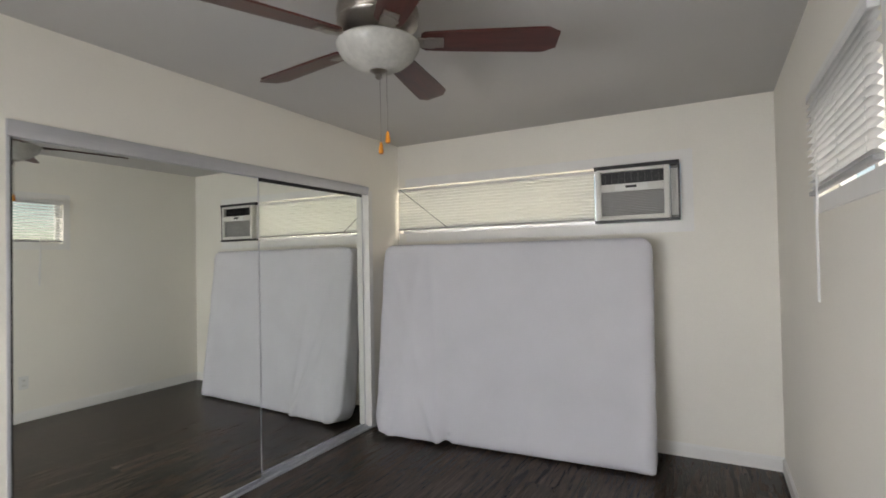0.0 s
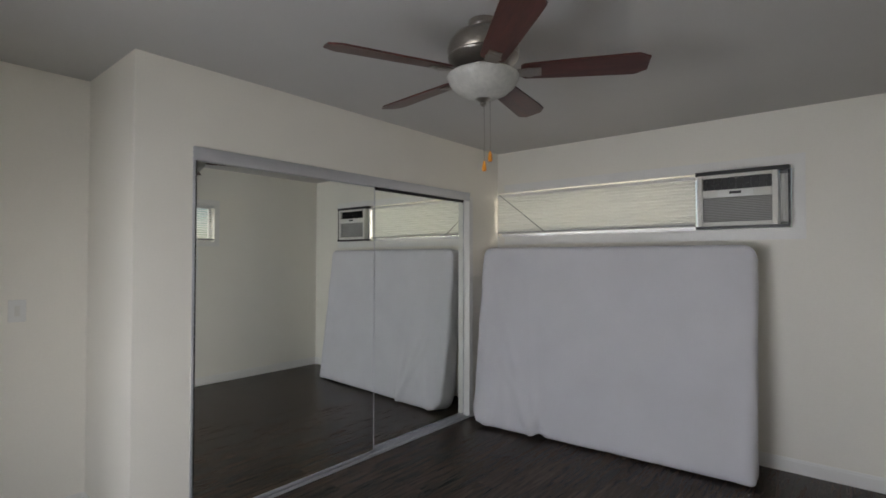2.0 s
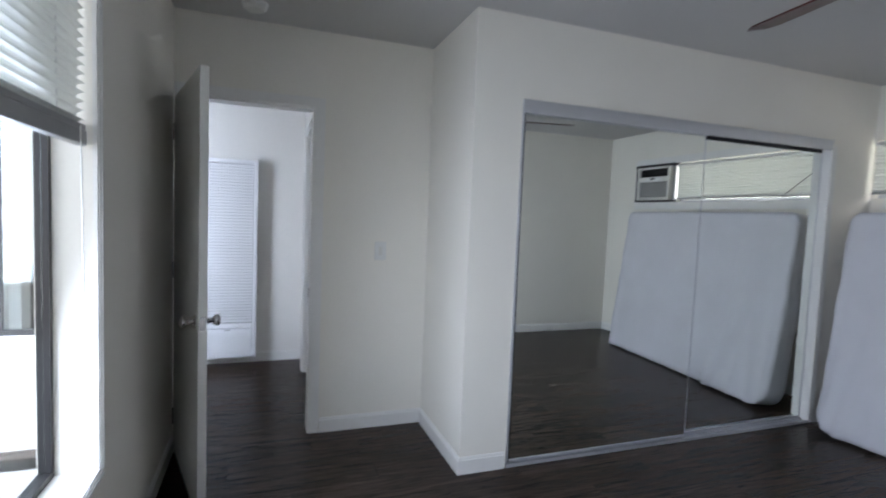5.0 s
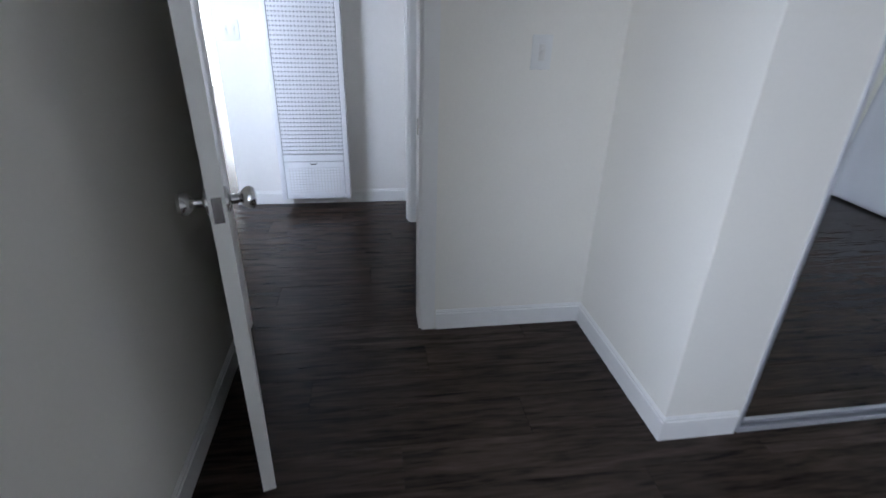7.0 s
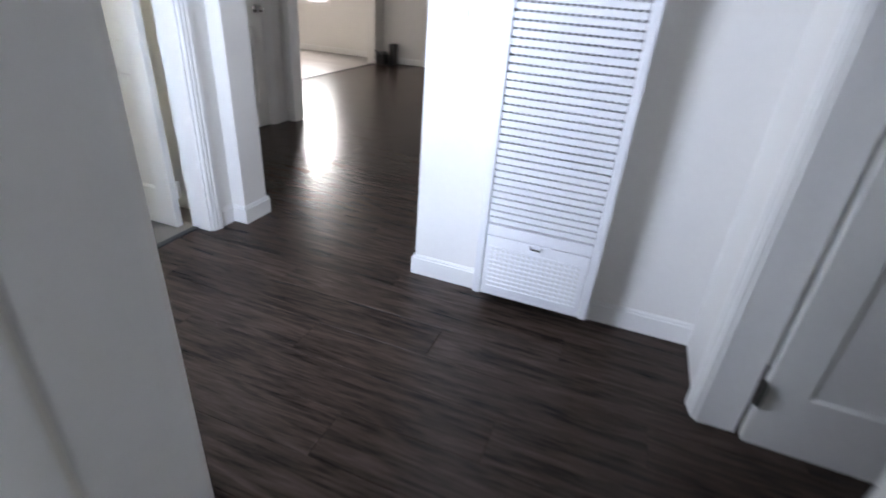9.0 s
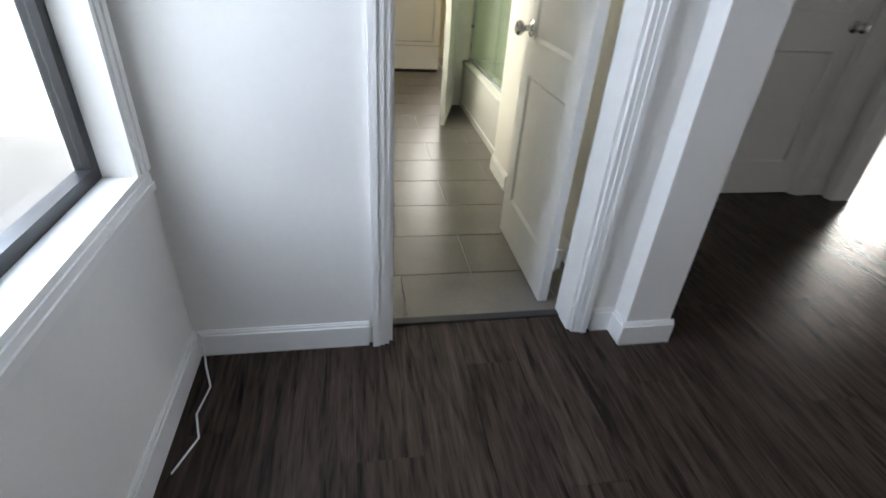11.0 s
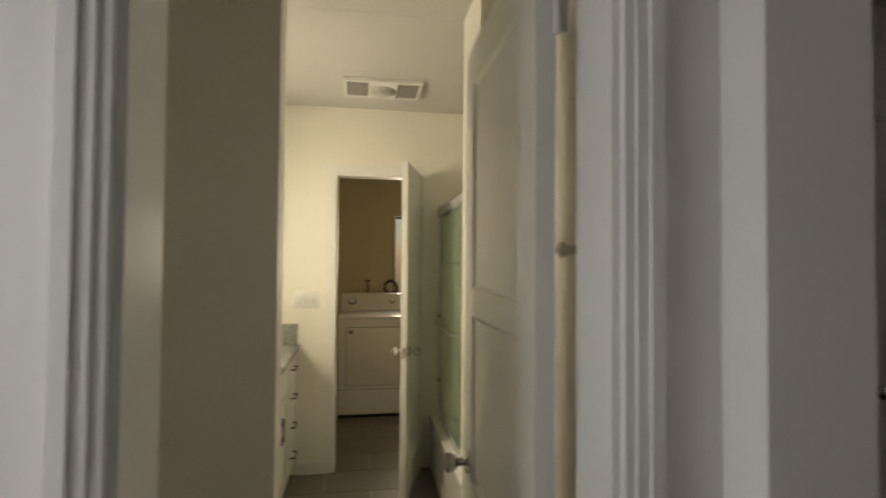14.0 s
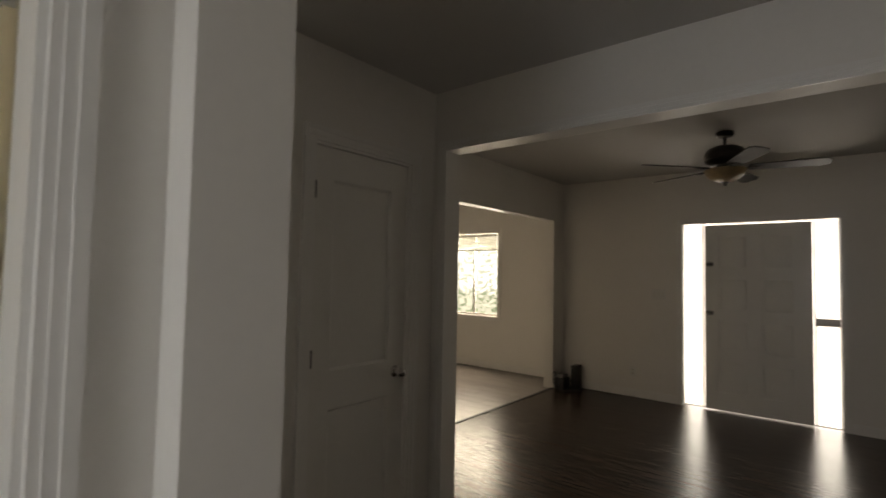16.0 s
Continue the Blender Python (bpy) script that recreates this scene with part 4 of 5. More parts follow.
# ---------------------------------------------------------------- hall
def wall_heater():
    h = thing("wall_heater", "tall white louvred gas wall heater", "wall heater")
    y0, y1, z0, z1, xb, xf = -1.552, -1.088, 0.080, 1.830, -2.388, -2.238
    bm = bmesh.new()
    box(bm, xb, xf, y0, y0 + 0.032, z0, z1, 0.004)
    box(bm, xb, xf, y1 - 0.032, y1, z0, z1, 0.004)
    box(bm, xb, xf, y0 + 0.032, y1 - 0.032, z1 - 0.035, z1, 0.004)
    part("case", bm, M_HEAT, h, smooth=True)
    # block coloured grey for the shade between louvres
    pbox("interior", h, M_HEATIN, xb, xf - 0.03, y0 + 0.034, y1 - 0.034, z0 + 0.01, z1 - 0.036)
    pbox("crossbar", h, M_HEAT, xf - 0.028, xf - 0.002, y0 + 0.033, y1 - 0.033, 0.350, 0.395, 0.003)
    bm = bmesh.new()
    for z_a, z_b, off in ((0.0, 0.012, 0.0), (0.012, 0.019, 0.005)):
        box(bm, xf - 0.020 + off, xf - 0.004, y0 + 0.034, y1 - 0.034, z_a, z_b)
    me = mesh_of("louvre", bm, M_HEAT)
    z = 0.405
    while z < z1 - 0.055:
        o = new("louvre", me)
        o.parent = h
        o.location = (0, 0, z)
        z += 0.0262
    mb = mesh_of("grille_bar", box(bmesh.new(), xf - 0.027, xf - 0.021, -0.004, 0.004, 0.400, z1 - 0.038), M_HEAT)
    for k in range(18):
        o = new("grille_bar", mb)
        o.parent = h
        o.location = (0, y0 + 0.05 + k * 0.0214, 0)
    pbox("lower_panel", h, M_HEAT, xf - 0.020, xf - 0.003, y0 + 0.034, y1 - 0.034, z0 + 0.004, 0.347, 0.003, "removable lower access panel")
    sm = mesh_of("slot", box(bmesh.new(), xf - 0.0035, xf - 0.0022, -0.003, 0.003, 0.13, 0.305), M_PLAST)
    for k in range(17):
        o = new("slot", sm)
        o.parent = h
        o.location = (0, y0 + 0.065 + k * 0.0208, 0)
    lo = mesh_of("louvre", box(bmesh.new(), xf - 0.003, xf + 0.001, y0 + 0.055, y1 - 0.055, -0.004, 0.004), M_HEAT)
    for k in range(10):
        o = new("louvre", lo)
        o.parent = h
        o.location = (0, 0, 0.125 + k * 0.0195)
    part("latch", tube(bmesh.new(), [(xf - 0.003, -1.345, 0.338), (xf + 0.014, -1.340, 0.336), (xf + 0.014, -1.305, 0.336), (xf - 0.003, -1.300, 0.338)], 0.004, 8), M_CHROME, h, "small wire latch")


wall_heater()

cb = thing("loose_cable", "thin white cable lying along the baseboard", "cable")
part("cable", tube(bmesh.new(), [(-1.045, -2.93, 0.10), (-1.05, -2.92, 0.03), (-1.06, -2.88, 0.006), (-1.09, -2.80, 0.005), (-1.075, -2.70, 0.005), (-1.10, -2.62, 0.005), (-1.06, -2.52, 0.005)], 0.003, 6), M_CABLE, cb)


# ---------------------------------------------------------------- bathroom
def toilet():
    t = thing("toilet", "cream-white porcelain toilet with closed lid", "toilet", pose(-1.64, -3.505, 0.0))

    def oval(bm, rings, seg=30):
        # rings: centre x, half length, half width, z; the nose points to -x
        made = []
        for cx, a, b, z in rings:
            ring = []
            for i in range(seg):
                q = 2 * math.pi * i / seg
                c, s = math.cos(q), math.sin(q)
                ring.append(bm.verts.new((cx + a * c * (1.0 if c < 0 else 0.9), b * s * (1 - 0.10 * max(0, -c)), z)))
            made.append(ring)
        for p, q in zip(made, made[1:]):
            for i in range(seg):
                bm.faces.new((p[i], p[(i + 1) % seg], q[(i + 1) % seg], q[i]))
        bm.faces.new(made[0])
        bm.faces.new(made[-1])
        return bm
    part("bowl", oval(bmesh.new(), [(0.27, 0.18, 0.12, 0.001), (0.27, 0.17, 0.11, 0.02), (0.29, 0.15, 0.095, 0.10), (0.28, 0.17, 0.11, 0.20), (0.255, 0.215, 0.15, 0.28),
                                    (0.245, 0.238, 0.178, 0.35), (0.242, 0.242, 0.183, 0.385)]), M_PORC, t, smooth=True)
    part("seat", oval(bmesh.new(), [(0.242, 0.240, 0.182, 0.387), (0.242, 0.246, 0.187, 0.393), (0.242, 0.246, 0.187, 0.402), (0.242, 0.240, 0.182, 0.406)]), M_PLAST, t, smooth=True)
    part("lid", oval(bmesh.new(), [(0.242, 0.238, 0.180, 0.4075), (0.242, 0.243, 0.185, 0.412), (0.242, 0.240, 0.182, 0.424), (0.242, 0.215, 0.16, 0.430)]), M_PLAST, t, smooth=True)
    pbox("tank", t, M_PORC, 0.43, 0.612, -0.225, 0.225, 0.37, 0.72, 0.02)
    pbox("tank_lid", t, M_PORC, 0.42, 0.616, -0.235, 0.235, 0.722, 0.755, 0.010)
    part("flush_lever", tube(bmesh.new(), [(0.43, 0.16, 0.66), (0.415, 0.16, 0.66), (0.413, 0.10, 0.652)], 0.006, 8), M_CHROME, t)


toilet()


def pull(parent, x, y0, y1, z0, z1, d=0.026):
    pts = [(x, y0, z0), (x - d, y0, z0), (x - d, y1, z1), (x, y1, z1)]
    part("pull", tube(bmesh.new(), pts, 0.005, 8), M_STEEL, parent, "dark nickel bar pull")


def vanity():
    y_far, y_near, xf, xb = -5.772, -4.115, -1.492, -1.024
    secs = [("drawers", y_far, -5.40), ("doors", -5.40, -4.70), ("doors", -4.70, y_near)]
    for kind_, a, b in secs:
        v = thing("vanity_cabinet", "cream painted vanity drawer stack" if kind_ == "drawers" else "cream painted vanity cabinet with two doors", "cabinet", group="vanity cabinets")
        pbox("body", v, M_DOOR, xf + 0.02, xb, a + 0.001, b - 0.001, 0.09, 0.838)
        pbox("plinth", v, M_DOOR, xf + 0.07, xb, a + 0.001, b - 0.001, 0.002, 0.089)
        if kind_ == "drawers":
            zs = [0.10, 0.29, 0.475, 0.655, 0.83]
            for z0, z1 in zip(zs, zs[1:]):
                d = pbox("drawer_front", v, M_DOOR, xf, xf + 0.019, a + 0.006, b - 0.006, z0 + 0.004, z1 - 0.004, 0.003)
                pull(d, xf, (a + b) / 2 - 0.055, (a + b) / 2 + 0.055, (z0 + z1) / 2 + 0.01, (z0 + z1) / 2 + 0.01)
        else:
            pbox("false_front", v, M_DOOR, xf, xf + 0.019, a + 0.006, b - 0.006, 0.660, 0.826, 0.003)
            m = (a + b) / 2
            for p, q, s in ((a + 0.006, m - 0.002, 1), (m + 0.002, b - 0.006, -1)):
                d = pbox("door", v, M_DOOR, xf + 0.006, xf + 0.019, p, q, 0.104, 0.651, 0.002)
                bm = bmesh.new()
                for e in ((p, p + 0.05, 0.104, 0.651), (q - 0.05, q, 0.104, 0.651), (p + 0.05, q - 0.05, 0.104, 0.154), (p + 0.05, q - 0.05, 0.601, 0.651)):
                    box(bm, xf, xf + 0.0055, *e)
                part("door_frame", bm, M_DOOR, d)
                yy = q - 0.025 if s > 0 else p + 0.025
                pull(d, xf, yy, yy, 0.47, 0.59)
    c = thing("countertop", "grey speckled quartz countertop with a backsplash", "countertop")
    s0, s1, t0, t1 = -5.10, -4.65, -1.40, -1.12
    bm = bmesh.new()
    for e in ((xf - 0.022, t0, y_far, y_near), (t1, xb, y_far, y_near), (t0, t1, y_far, s0), (t0, t1, s1, y_near)):
        box(bm, *e, 0.840, 0.872)
    part("top", bm, M_QUARTZ, c)
    pbox("side_splash", c, M_QUARTZ, xf - 0.005, xb, y_far, y_far + 0.02, 0.873, 1.012, 0.002)
    pbox("back_splash", c, M_QUARTZ, xb - 0.02, xb, y_far + 0.021, y_near, 0.873, 0.975, 0.002)
    sk = thing("sink", "white undermount porcelain basin", "sink")
    bm = bmesh.new()
    box(bm, t0 - 0.01, t1 + 0.01, s0 - 0.01, s1 + 0.01, 0.70, 0.712)
    box(bm, t0 - 0.012, t0, s0 - 0.01, s1 + 0.01, 0.712, 0.839)
    box(bm, t1, t1 + 0.012, s0 - 0.01, s1 + 0.01, 0.712, 0.839)
    box(bm, t0, t1, s0 - 0.012, s0, 0.712, 0.839)
    box(bm, t0, t1, s1, s1 + 0.012, 0.712, 0.839)
    part("basin", bm, M_PORC, sk)
    fa = thing("faucet", "chrome single-hole basin faucet", "faucet")
    part("body", lathe(bmesh.new(), [(0.024, 0.873), (0.022, 0.885), (0.014, 0.90), (0.014, 0.99), (0.010, 1.0)], -1.085, (s0 + s1) / 2, 16), M_CHROME, fa, smooth=True)
    part("spout", tube(bmesh.new(), [(-1.085, -4.875, 0.985), (-1.13, -4.875, 1.005), (-1.19, -4.875, 0.995), (-1.205, -4.875, 0.965)], 0.010, 10), M_CHROME, fa, smooth=True)


vanity()


def tub_and_screen():
    y0, y1, xf, xb, zr = -5.772, -4.424, -2.412, -3.196, 0.362
    t = thing("bathtub", "cream enamel alcove bathtub with a panelled apron", "bathtub")
    bm = bmesh.new()
    box(bm, xf - 0.02, xf - 0.001, y0, y1, 0.002, zr - 0.03)
    box(bm, xf - 0.016, xf + 0.006, y0, y1, 0.002, 0.05, 0.003)
    part("apron", bm, M_PORC, t)
    bm = bmesh.new()
    box(bm, xf - 0.13, xf + 0.008, y0, y1, zr - 0.030, zr, 0.010)
    box(bm, xb, xb + 0.07, y0, y1, zr - 0.030, zr, 0.004)
    box(bm, xb + 0.07, xf - 0.13, y0, y0 + 0.08, zr - 0.030, zr)
    box(bm, xb + 0.07, xf - 0.13, y1 - 0.08, y1, zr - 0.030, zr)
    part("rim", bm, M_PORC, t, smooth=True)
    bm = bmesh.new()
    box(bm, xb + 0.05, xf - 0.11, y0 + 0.06, y1 - 0.06, 0.05, 0.07)
    box(bm, xf - 0.14, xf - 0.125, y0 + 0.07, y1 - 0.07, 0.07, zr - 0.032)
    box(bm, xb + 0.055, xb + 0.07, y0 + 0.07, y1 - 0.07, 0.07, zr - 0.032)
    part("well", bm, M_PORC, t)
    s = thing("shower_screen", "sliding green-tinted glass shower doors in satin metal rails", "shower door")
    xs = -2.475
    pbox("header_rail", s, M_ALU, xs - 0.03, xs + 0.022, y0, y1, 1.762, 1.815, 0.004)
    pbox("sill_rail", s, M_ALU, xs - 0.028, xs + 0.020, y0, y1, zr + 0.001, zr + 0.022, 0.003)
    pbox("wall_jamb", s, M_ALU, xs - 0.02, xs + 0.012, y0, y0 + 0.022, zr + 0.023, 1.761)
    pbox("wall_jamb", s, M_ALU, xs - 0.02, xs + 0.012, y1 - 0.022, y1, zr + 0.023, 1.761)
    for x, a, b in ((xs + 0.006, y0 + 0.024, -5.04), (xs - 0.014, -5.10, y1 - 0.024)):
        g = pbox("glass_panel", s, M_SHOWER, x - 0.003, x + 0.003, a, b, zr + 0.024, 1.760)
        g.visible_shadow = False
    part("towel_bar", tube(bmesh.new(), [(xs + 0.010, y0 + 0.07, 1.02), (xs + 0.055, y0 + 0.07, 1.02), (xs + 0.055, -5.09, 1.02), (xs + 0.010, -5.09, 1.02)], 0.008, 8), M_CHROME, s, "chrome towel bar")
    for z in (0.62, 1.06):
        part("bumper", lathe(bmesh.new(), [(0.012, 0), (0.012, 0.012), (0.006, 0.016)], seg=10, m=Matrix.Translation((xs + 0.012, y0 + 0.045, z)) @ pose(0, 0, 0, 0, 90)), M_BLACK, s)
    # tiled alcove lining
    sh = thing("shower_shelf", "small glass corner shelf in the shower", "shelf")
    pbox("shelf", sh, M_SHOWER, -2.62, -2.50, y0 + 0.003, y0 + 0.10, 1.42, 1.43)


tub_and_screen()


def exhaust_fan():
    v = thing("exhaust_fan", "white ceiling exhaust fan with two grilles and a light", "exhaust fan", pose(-2.035, -5.32, H))
    bm = bmesh.new()
    for e in ((-0.235, 0.235, -0.15, -0.125), (-0.235, 0.235, 0.125, 0.15), (-0.235, -0.215, -0.125, 0.125), (0.215, 0.235, -0.125, 0.125), (-0.085, 0.085, -0.125, 0.125)):
        box(bm, *e, -0.022, -0.001)
    part("housing", bm, M_ENAM, v)
    pbox("backing", v, M_GREY, -0.215, -0.085, -0.125, 0.125, -0.006, -0.002)
    pbox("backing", v, M_GREY, 0.085, 0.215, -0.125, 0.125, -0.006, -0.002)
    me = mesh_of("slat", box(bmesh.new(), -0.065, 0.065, -0.004, 0.004, -0.018, -0.008), M_MIDGREY)
    for sx in (-0.15, 0.15):
        for k in range(9):
            o = new("slat", me)
            o.parent = v
            o.location = (sx, -0.11 + k * 0.0275, 0)
    part("light_lens", lathe(bmesh.new(), [(0.078, -0.022), (0.074, -0.034), (0.05, -0.048), (0.02, -0.053)], seg=24), M_BOWL, v, "frosted lens, unlit", True)


exhaust_fan()


def dryer():
    d = thing("clothes_dryer", "white front-loading clothes dryer with two dials", "dryer")
    x0, x1, yf, yb, zt = -2.400, -1.715, -6.93, -7.60, 0.925
    pbox("cabinet", d, M_ENAM, x0, x1, yb, yf, 0.030, 0.900, 0.008)
    pbox("top", d, M_ENAM, x0 - 0.004, x1 + 0.004, yb, yf + 0.008, 0.9015, zt, 0.008)
    pbox("toe_kick", d, M_BLACK, x0 + 0.01, x1 - 0.01, yb + 0.02, yf - 0.012, 0.001, 0.029)
    bm = bmesh.new()
    prof = [(yb, zt + 0.001), (yb + 0.17, zt + 0.001), (yb + 0.165, zt + 0.03), (yb + 0.085, zt + 0.165), (yb + 0.05, zt + 0.178), (yb, zt + 0.178)]
    a = [bm.verts.new((x0 + 0.004, y, z)) for y, z in prof]
    b = [bm.verts.new((x1 - 0.004, y, z)) for y, z in prof]
    bm.faces.new(a)
    bm.faces.new(b)
    for i in range(len(prof)):
        bm.faces.new((a[i], a[(i + 1) % len(prof)], b[(i + 1) % len(prof)], b[i]))
    part("console", bm, M_ENAM, d)
    for u, r in ((x1 - 0.115, 0.040), (x0 + 0.16, 0.030)):
        m = Matrix.Translation((u, yb + 0.128, zt + 0.098)) @ pose(0, 0, 0, -59)
        part("dial_ring", lathe(bmesh.new(), [(r, 0), (r, 0.004), (r * 0.9, 0.006)], seg=24, m=m), M_STEEL, d, smooth=True)
        part("dial", lathe(bmesh.new(), [(r * 0.78, 0.006), (r * 0.74, 0.022), (r * 0.6, 0.026)], seg=24, m=m), M_ENAM, d, smooth=True)
    dd = pbox("door", d, M_ENAM, x0 + 0.07, x1 - 0.075, yf, yf + 0.016, 0.300, 0.825, 0.012)
    pbox("gap", d, M_GREY, x0 + 0.066, x1 - 0.071, yf, yf + 0.003, 0.296, 0.829)
    pbox("handle", dd, M_ENAM, x1 - 0.165, x1 - 0.125, yf + 0.016, yf + 0.030, 0.52, 0.64, 0.005)
    part("badge", lathe(bmesh.new(), [(0.020, 0.0), (0.020, 0.002), (0.018, 0.0025)], seg=18, m=Matrix.Translation((x1 - 0.115, yf + 0.016, 0.785)) @ pose(0, 0, 0, -90)), M_GREY, d, "dark round badge")
    pbox("seam", d, M_GREY, x0 + 0.002, x1 - 0.002, yf, yf + 0.001, 0.255, 0.259)


dryer()
vl = thing("water_valve", "grey laundry supply valve on the wall", "valve")
part("pipe", tube(bmesh.new(), [(-1.985, -7.66, 1.02), (-1.985, -7.65, 1.20)], 0.014, 10), M_GREY, vl)
part("handle", tube(bmesh.new(), [(-2.012, -7.645, 1.225), (-1.958, -7.645, 1.225)], 0.010, 8), M_STEEL, vl)
part("elbow", tube(bmesh.new(), [(-1.985, -7.65, 1.20), (-1.99, -7.60, 1.19), (-2.0, -7.58, 1.13)], 0.011, 8), M_GREY, vl)
hs = thing("drain_hose", "coiled black hose on the laundry wall", "hose")
part("hose", tube(bmesh.new(), [(-2.23 + 0.065 * math.cos(radians(a)), -7.62, 1.16 + 0.065 * math.sin(radians(a))) for a in range(-150, 190, 18)] + [(-2.30, -7.62, 1.10)], 0.016, 10), M_BLACK, hs, smooth=True)


# ---------------------------------------------------------------- living room
def front_door():
    d = thing("front_door", "white panelled wooden front door with lock plates", "door")
    y0, y1, x = -3.372, -2.400, -8.30
    rows = [(0.20, 0.56), (0.66, 1.00), (1.08, 1.46), (1.54, 1.92)]
    cols = [(y0 + 0.14, (y0 + y1) / 2 - 0.06), ((y0 + y1) / 2 + 0.06, y1 - 0.14)]
    ys = sorted({y0, y1, *[c for p in cols for c in p]})
    zs = sorted({0.012, 2.035, *[c for p in rows for c in p]})
    bm = bmesh.new()
    box(bm, x - 0.02, x + 0.010, y0, y1, 0.012, 2.035)
    for i in range(len(ys) - 1):
        for j in range(len(zs) - 1):
            cy, cz = (ys[i] + ys[i + 1]) / 2, (zs[j] + zs[j + 1]) / 2
            if not (any(a < cy < b for a, b in cols) and any(a < cz < b for a, b in rows)):
                box(bm, x + 0.010, x + 0.024, ys[i], ys[i + 1], zs[j], zs[j + 1])
    part("leaf", bm, M_DOOR, d)
    for a, b in cols:
        for p, q in rows:
            pbox("panel", d, M_DOOR, x + 0.010, x + 0.020, a + 0.03, b - 0.03, p + 0.03, q - 0.03, 0.004)
    for z in (1.06, 1.60):
        lk = pbox("lock_plate", d, M_STEEL, x + 0.024, x + 0.030, y0 + 0.012, y0 + 0.085, z - 0.022, z + 0.022, 0.002, "dark metal lock plate")
        part("thumb_turn", lathe(bmesh.new(), [(0.018, 0), (0.020, 0.03), (0.012, 0.04)], seg=14, m=Matrix.Translation((x + 0.030, y0 + 0.05, z)) @ pose(0, 0, 0, 0, 90)), M_STEEL, lk, smooth=True)
    for nm, a, b, bars in (("sidelight_1", -3.590, -3.398, ()), ("sidelight_2", -2.374, -2.194, (1.03,))):
        s = thing(nm, "tall glass sidelight beside the front door" if not bars else "tall glass sidelight with a crossbar", "window", kind="structure")
        for p, q in ((a - 0.014, a), (b, b + 0.012)):
            pbox("side_frame", s, M_TRIM, x - 0.03, x + 0.03, p, q, 0.012, 2.05)
        for z in bars:
            pbox("crossbar", s, M_TRIM, x - 0.03, x + 0.03, a, b, z - 0.038, z + 0.038)
        cuts = [0.02, *bars, 2.045]
        for p, q in zip(cuts, cuts[1:]):
            g = pbox("pane", s, M_GLASS, x - 0.003, x + 0.003, a + 0.001, b - 0.001, p + (0.04 if p in bars else 0), q - (0.04 if q in bars else 0))
            g.visible_shadow = False


front_door()
rt = thing("modem", "black upright modem on the floor", "modem")
pbox("case", rt, M_BLACK, -8.20, -8.04, -4.86, -4.78, 0.012, 0.31, 0.012)
pbox("foot", rt, M_BLACK, -8.21, -8.03, -4.875, -4.765, 0.001, 0.0115)
tl = thing("power_adapter", "low black adapter box with tangled cables", "adapter")
pbox("case", tl, M_BLACK, -8.12, -7.92, -5.03, -4.90, 0.002, 0.15, 0.02)
pbox("cap", tl, M_GREY, -8.10, -7.95, -5.01, -4.92, 0.151, 0.19, 0.012)
for k in range(4):
    a0 = 0.6 + 1.3 * k
    part("cable", tube(bmesh.new(), [(-7.98 + 0.03 * k, -4.99, 0.12), (-7.93, -5.045 + 0.02 * k, 0.20 + 0.03 * math.sin(a0)), (-7.88 - 0.02 * k, -5.02 + 0.03 * k, 0.10), (-7.90 + 0.01 * k, -4.97 + 0.03 * k, 0.008), (-8.0, -4.85 + 0.05 * k, 0.007)], 0.006, 6), M_BLACK, tl)


# ---------------------------------------------------------------- floor pieces
def piece_mesh(name, w, l, t, material, bev=0.0009):
    bm = bmesh.new()
    b0 = [bm.verts.new((sx * w / 2, sy * l / 2, -t)) for sx, sy in ((-1, -1), (1, -1), (1, 1), (-1, 1))]
    b1 = [bm.verts.new((sx * w / 2, sy * l / 2, -bev)) for sx, sy in ((-1, -1), (1, -1), (1, 1), (-1, 1))]
    b2 = [bm.verts.new((sx * (w / 2 - bev), sy * (l / 2 - bev), 0)) for sx, sy in ((-1, -1), (1, -1), (1, 1), (-1, 1))]
    bm.faces.new(b2)
    for p, q in ((b0, b1), (b1, b2)):
        for i in range(4):
            bm.faces.new((p[i], p[(i + 1) % 4], q[(i + 1) % 4], q[i]))
    return mesh_of(name, bm, material)


rng = random.Random(7)


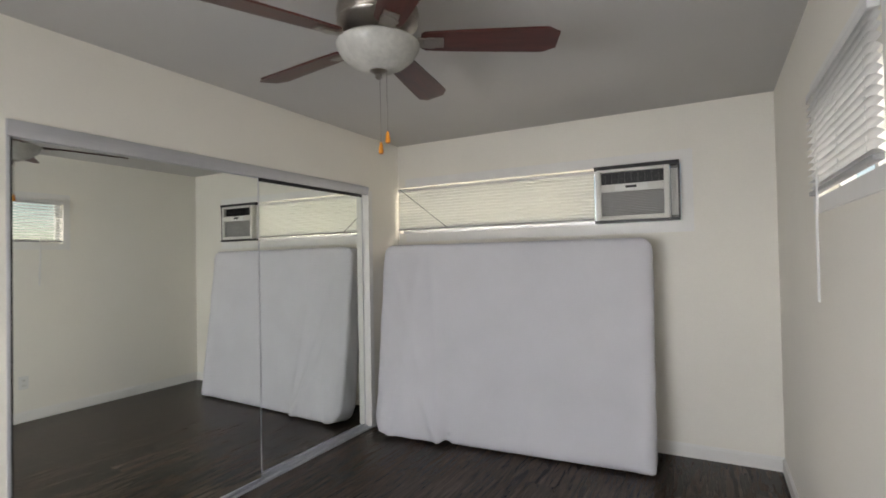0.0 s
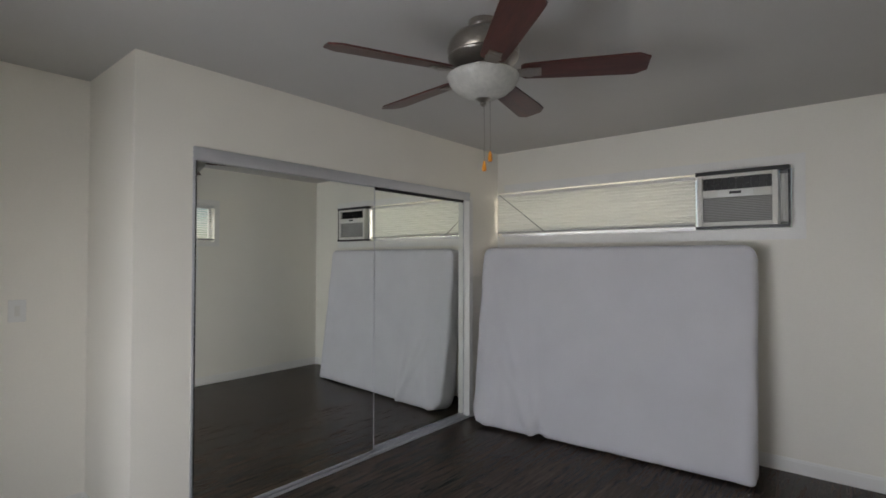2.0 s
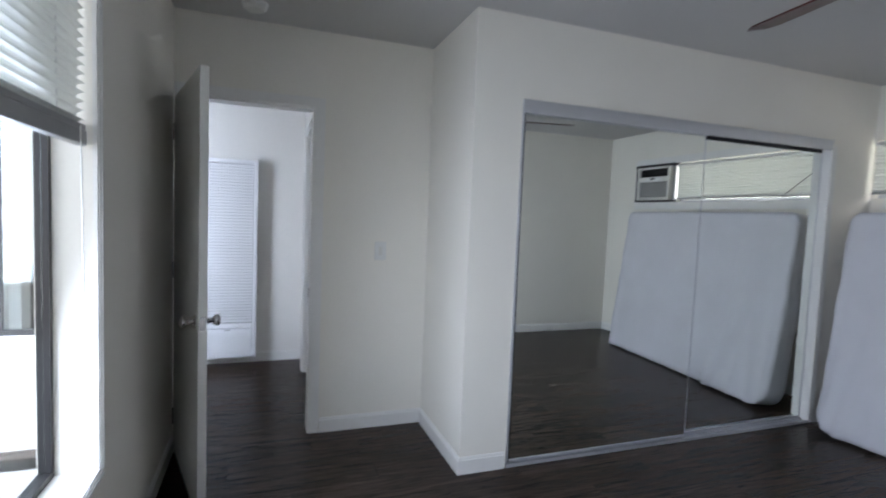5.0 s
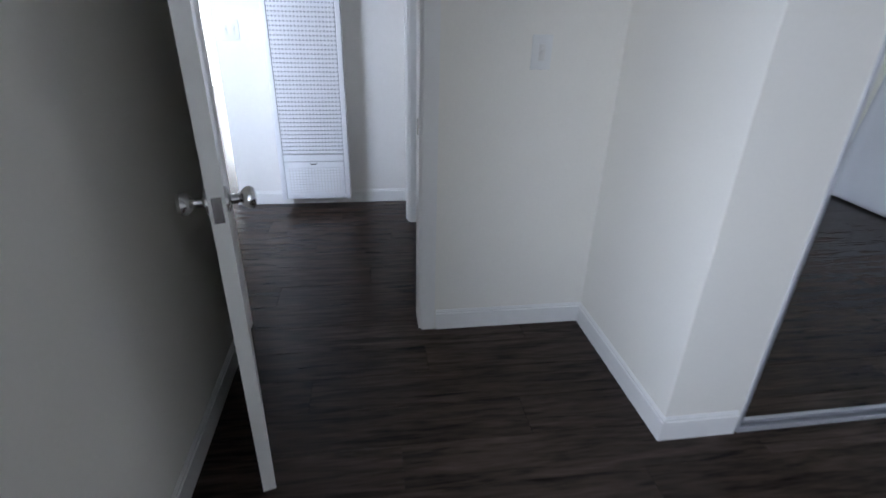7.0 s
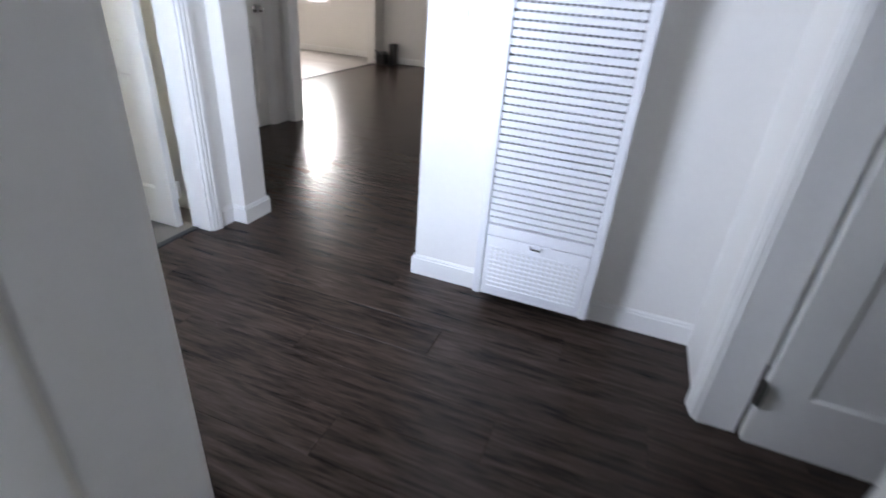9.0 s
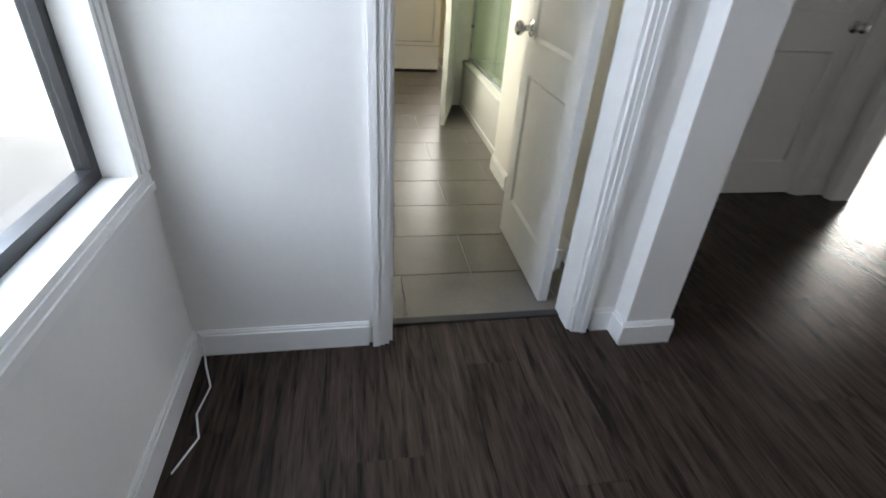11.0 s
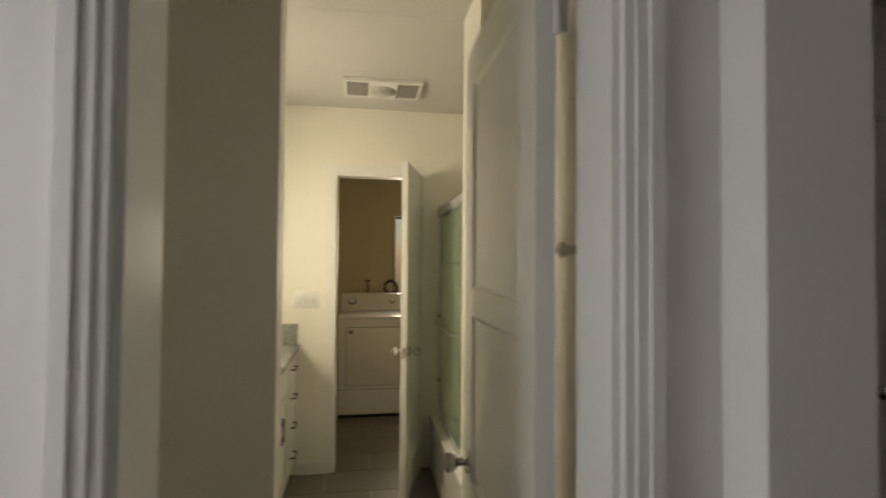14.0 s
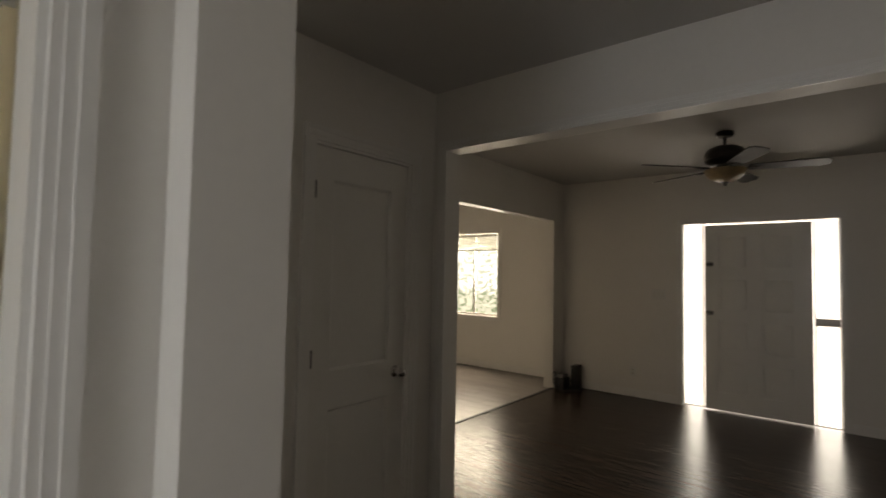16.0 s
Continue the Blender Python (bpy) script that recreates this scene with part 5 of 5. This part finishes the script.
def lay(parent, name, x0, x1, y0, y1, w, l, material, gap, offs, x_start, y_start=None, cross=False):
    """Pieces in rows across the floor; cross lays their long side along x."""
    a0, a1, b0, b1 = (x0, x1, y0, y1) if not cross else (y0, y1, x0, x1)
    meshes = {}
    i = 0
    a = x_start
    while a + w <= a0:
        a += w
        i += 1
    while a < a1 - 0.002:
        p, q = max(a, a0), min(a + w, a1)
        b = offs(i)
        while b < b1 - 0.002:
            r, s = max(b, b0), min(b + l, b1)
            if s - r > 0.02 and q - p > 0.01:
                key = (round(q - p, 3), round(s - r, 3))
                if key not in meshes:
                    meshes[key] = piece_mesh(name, key[1] - gap if cross else key[0] - gap, key[0] - gap if cross else key[1] - gap, 0.005, material)
                o = new(name, meshes[key])
                o.parent = parent
                c = ((p + q) / 2, (r + s) / 2)
                o.location = (c[1], c[0], rng.uniform(-0.0003, 0.0003)) if cross else (c[0], c[1], rng.uniform(-0.0003, 0.0003))
            b += l
        a += w
        i += 1


def stagger(base, l):
    return lambda i: base - l * ((i * 0.37) % 1.0)


lay(floor_bed, "plank", -0.784, 2.98, -1.51, 3.25, 0.178, 1.22, M_WOOD, 0.0006, stagger(-1.51, 1.22), -0.784)
lay(floor_hall, "plank", -4.36, -0.784, -3.045, 0.6, 0.178, 1.22, M_WOOD, 0.0006, stagger(-3.05, 1.22), -4.36)
lay(floor_hall, "plank", -4.36, -2.56, -4.12, -3.045, 0.178, 1.22, M_WOOD, 0.0006, stagger(-4.2, 1.22), -4.36)
lay(floor_living, "plank", -8.32, -4.36, -5.09, 0.40, 0.178, 1.22, M_WOOD, 0.0006, stagger(-5.1, 1.22), -8.40)
lay(floor_dining, "plank", -8.50, -4.42, -8.60, -5.09, 0.178, 1.22, M_GREYF, 0.0012, stagger(-8.6, 1.22), -8.50)
# bathroom tiles: rows 0.306 deep, joints shifted by half in every other row
lay(floor_bath, "tile", -2.47, -1.02, -7.68, -3.05, 0.3065, 0.594, M_TILE, 0.0045, lambda i: (-1.697 if i % 2 == 1 else -1.993) - 4 * 0.594, -3.639 - 14 * 0.3065, cross=True)
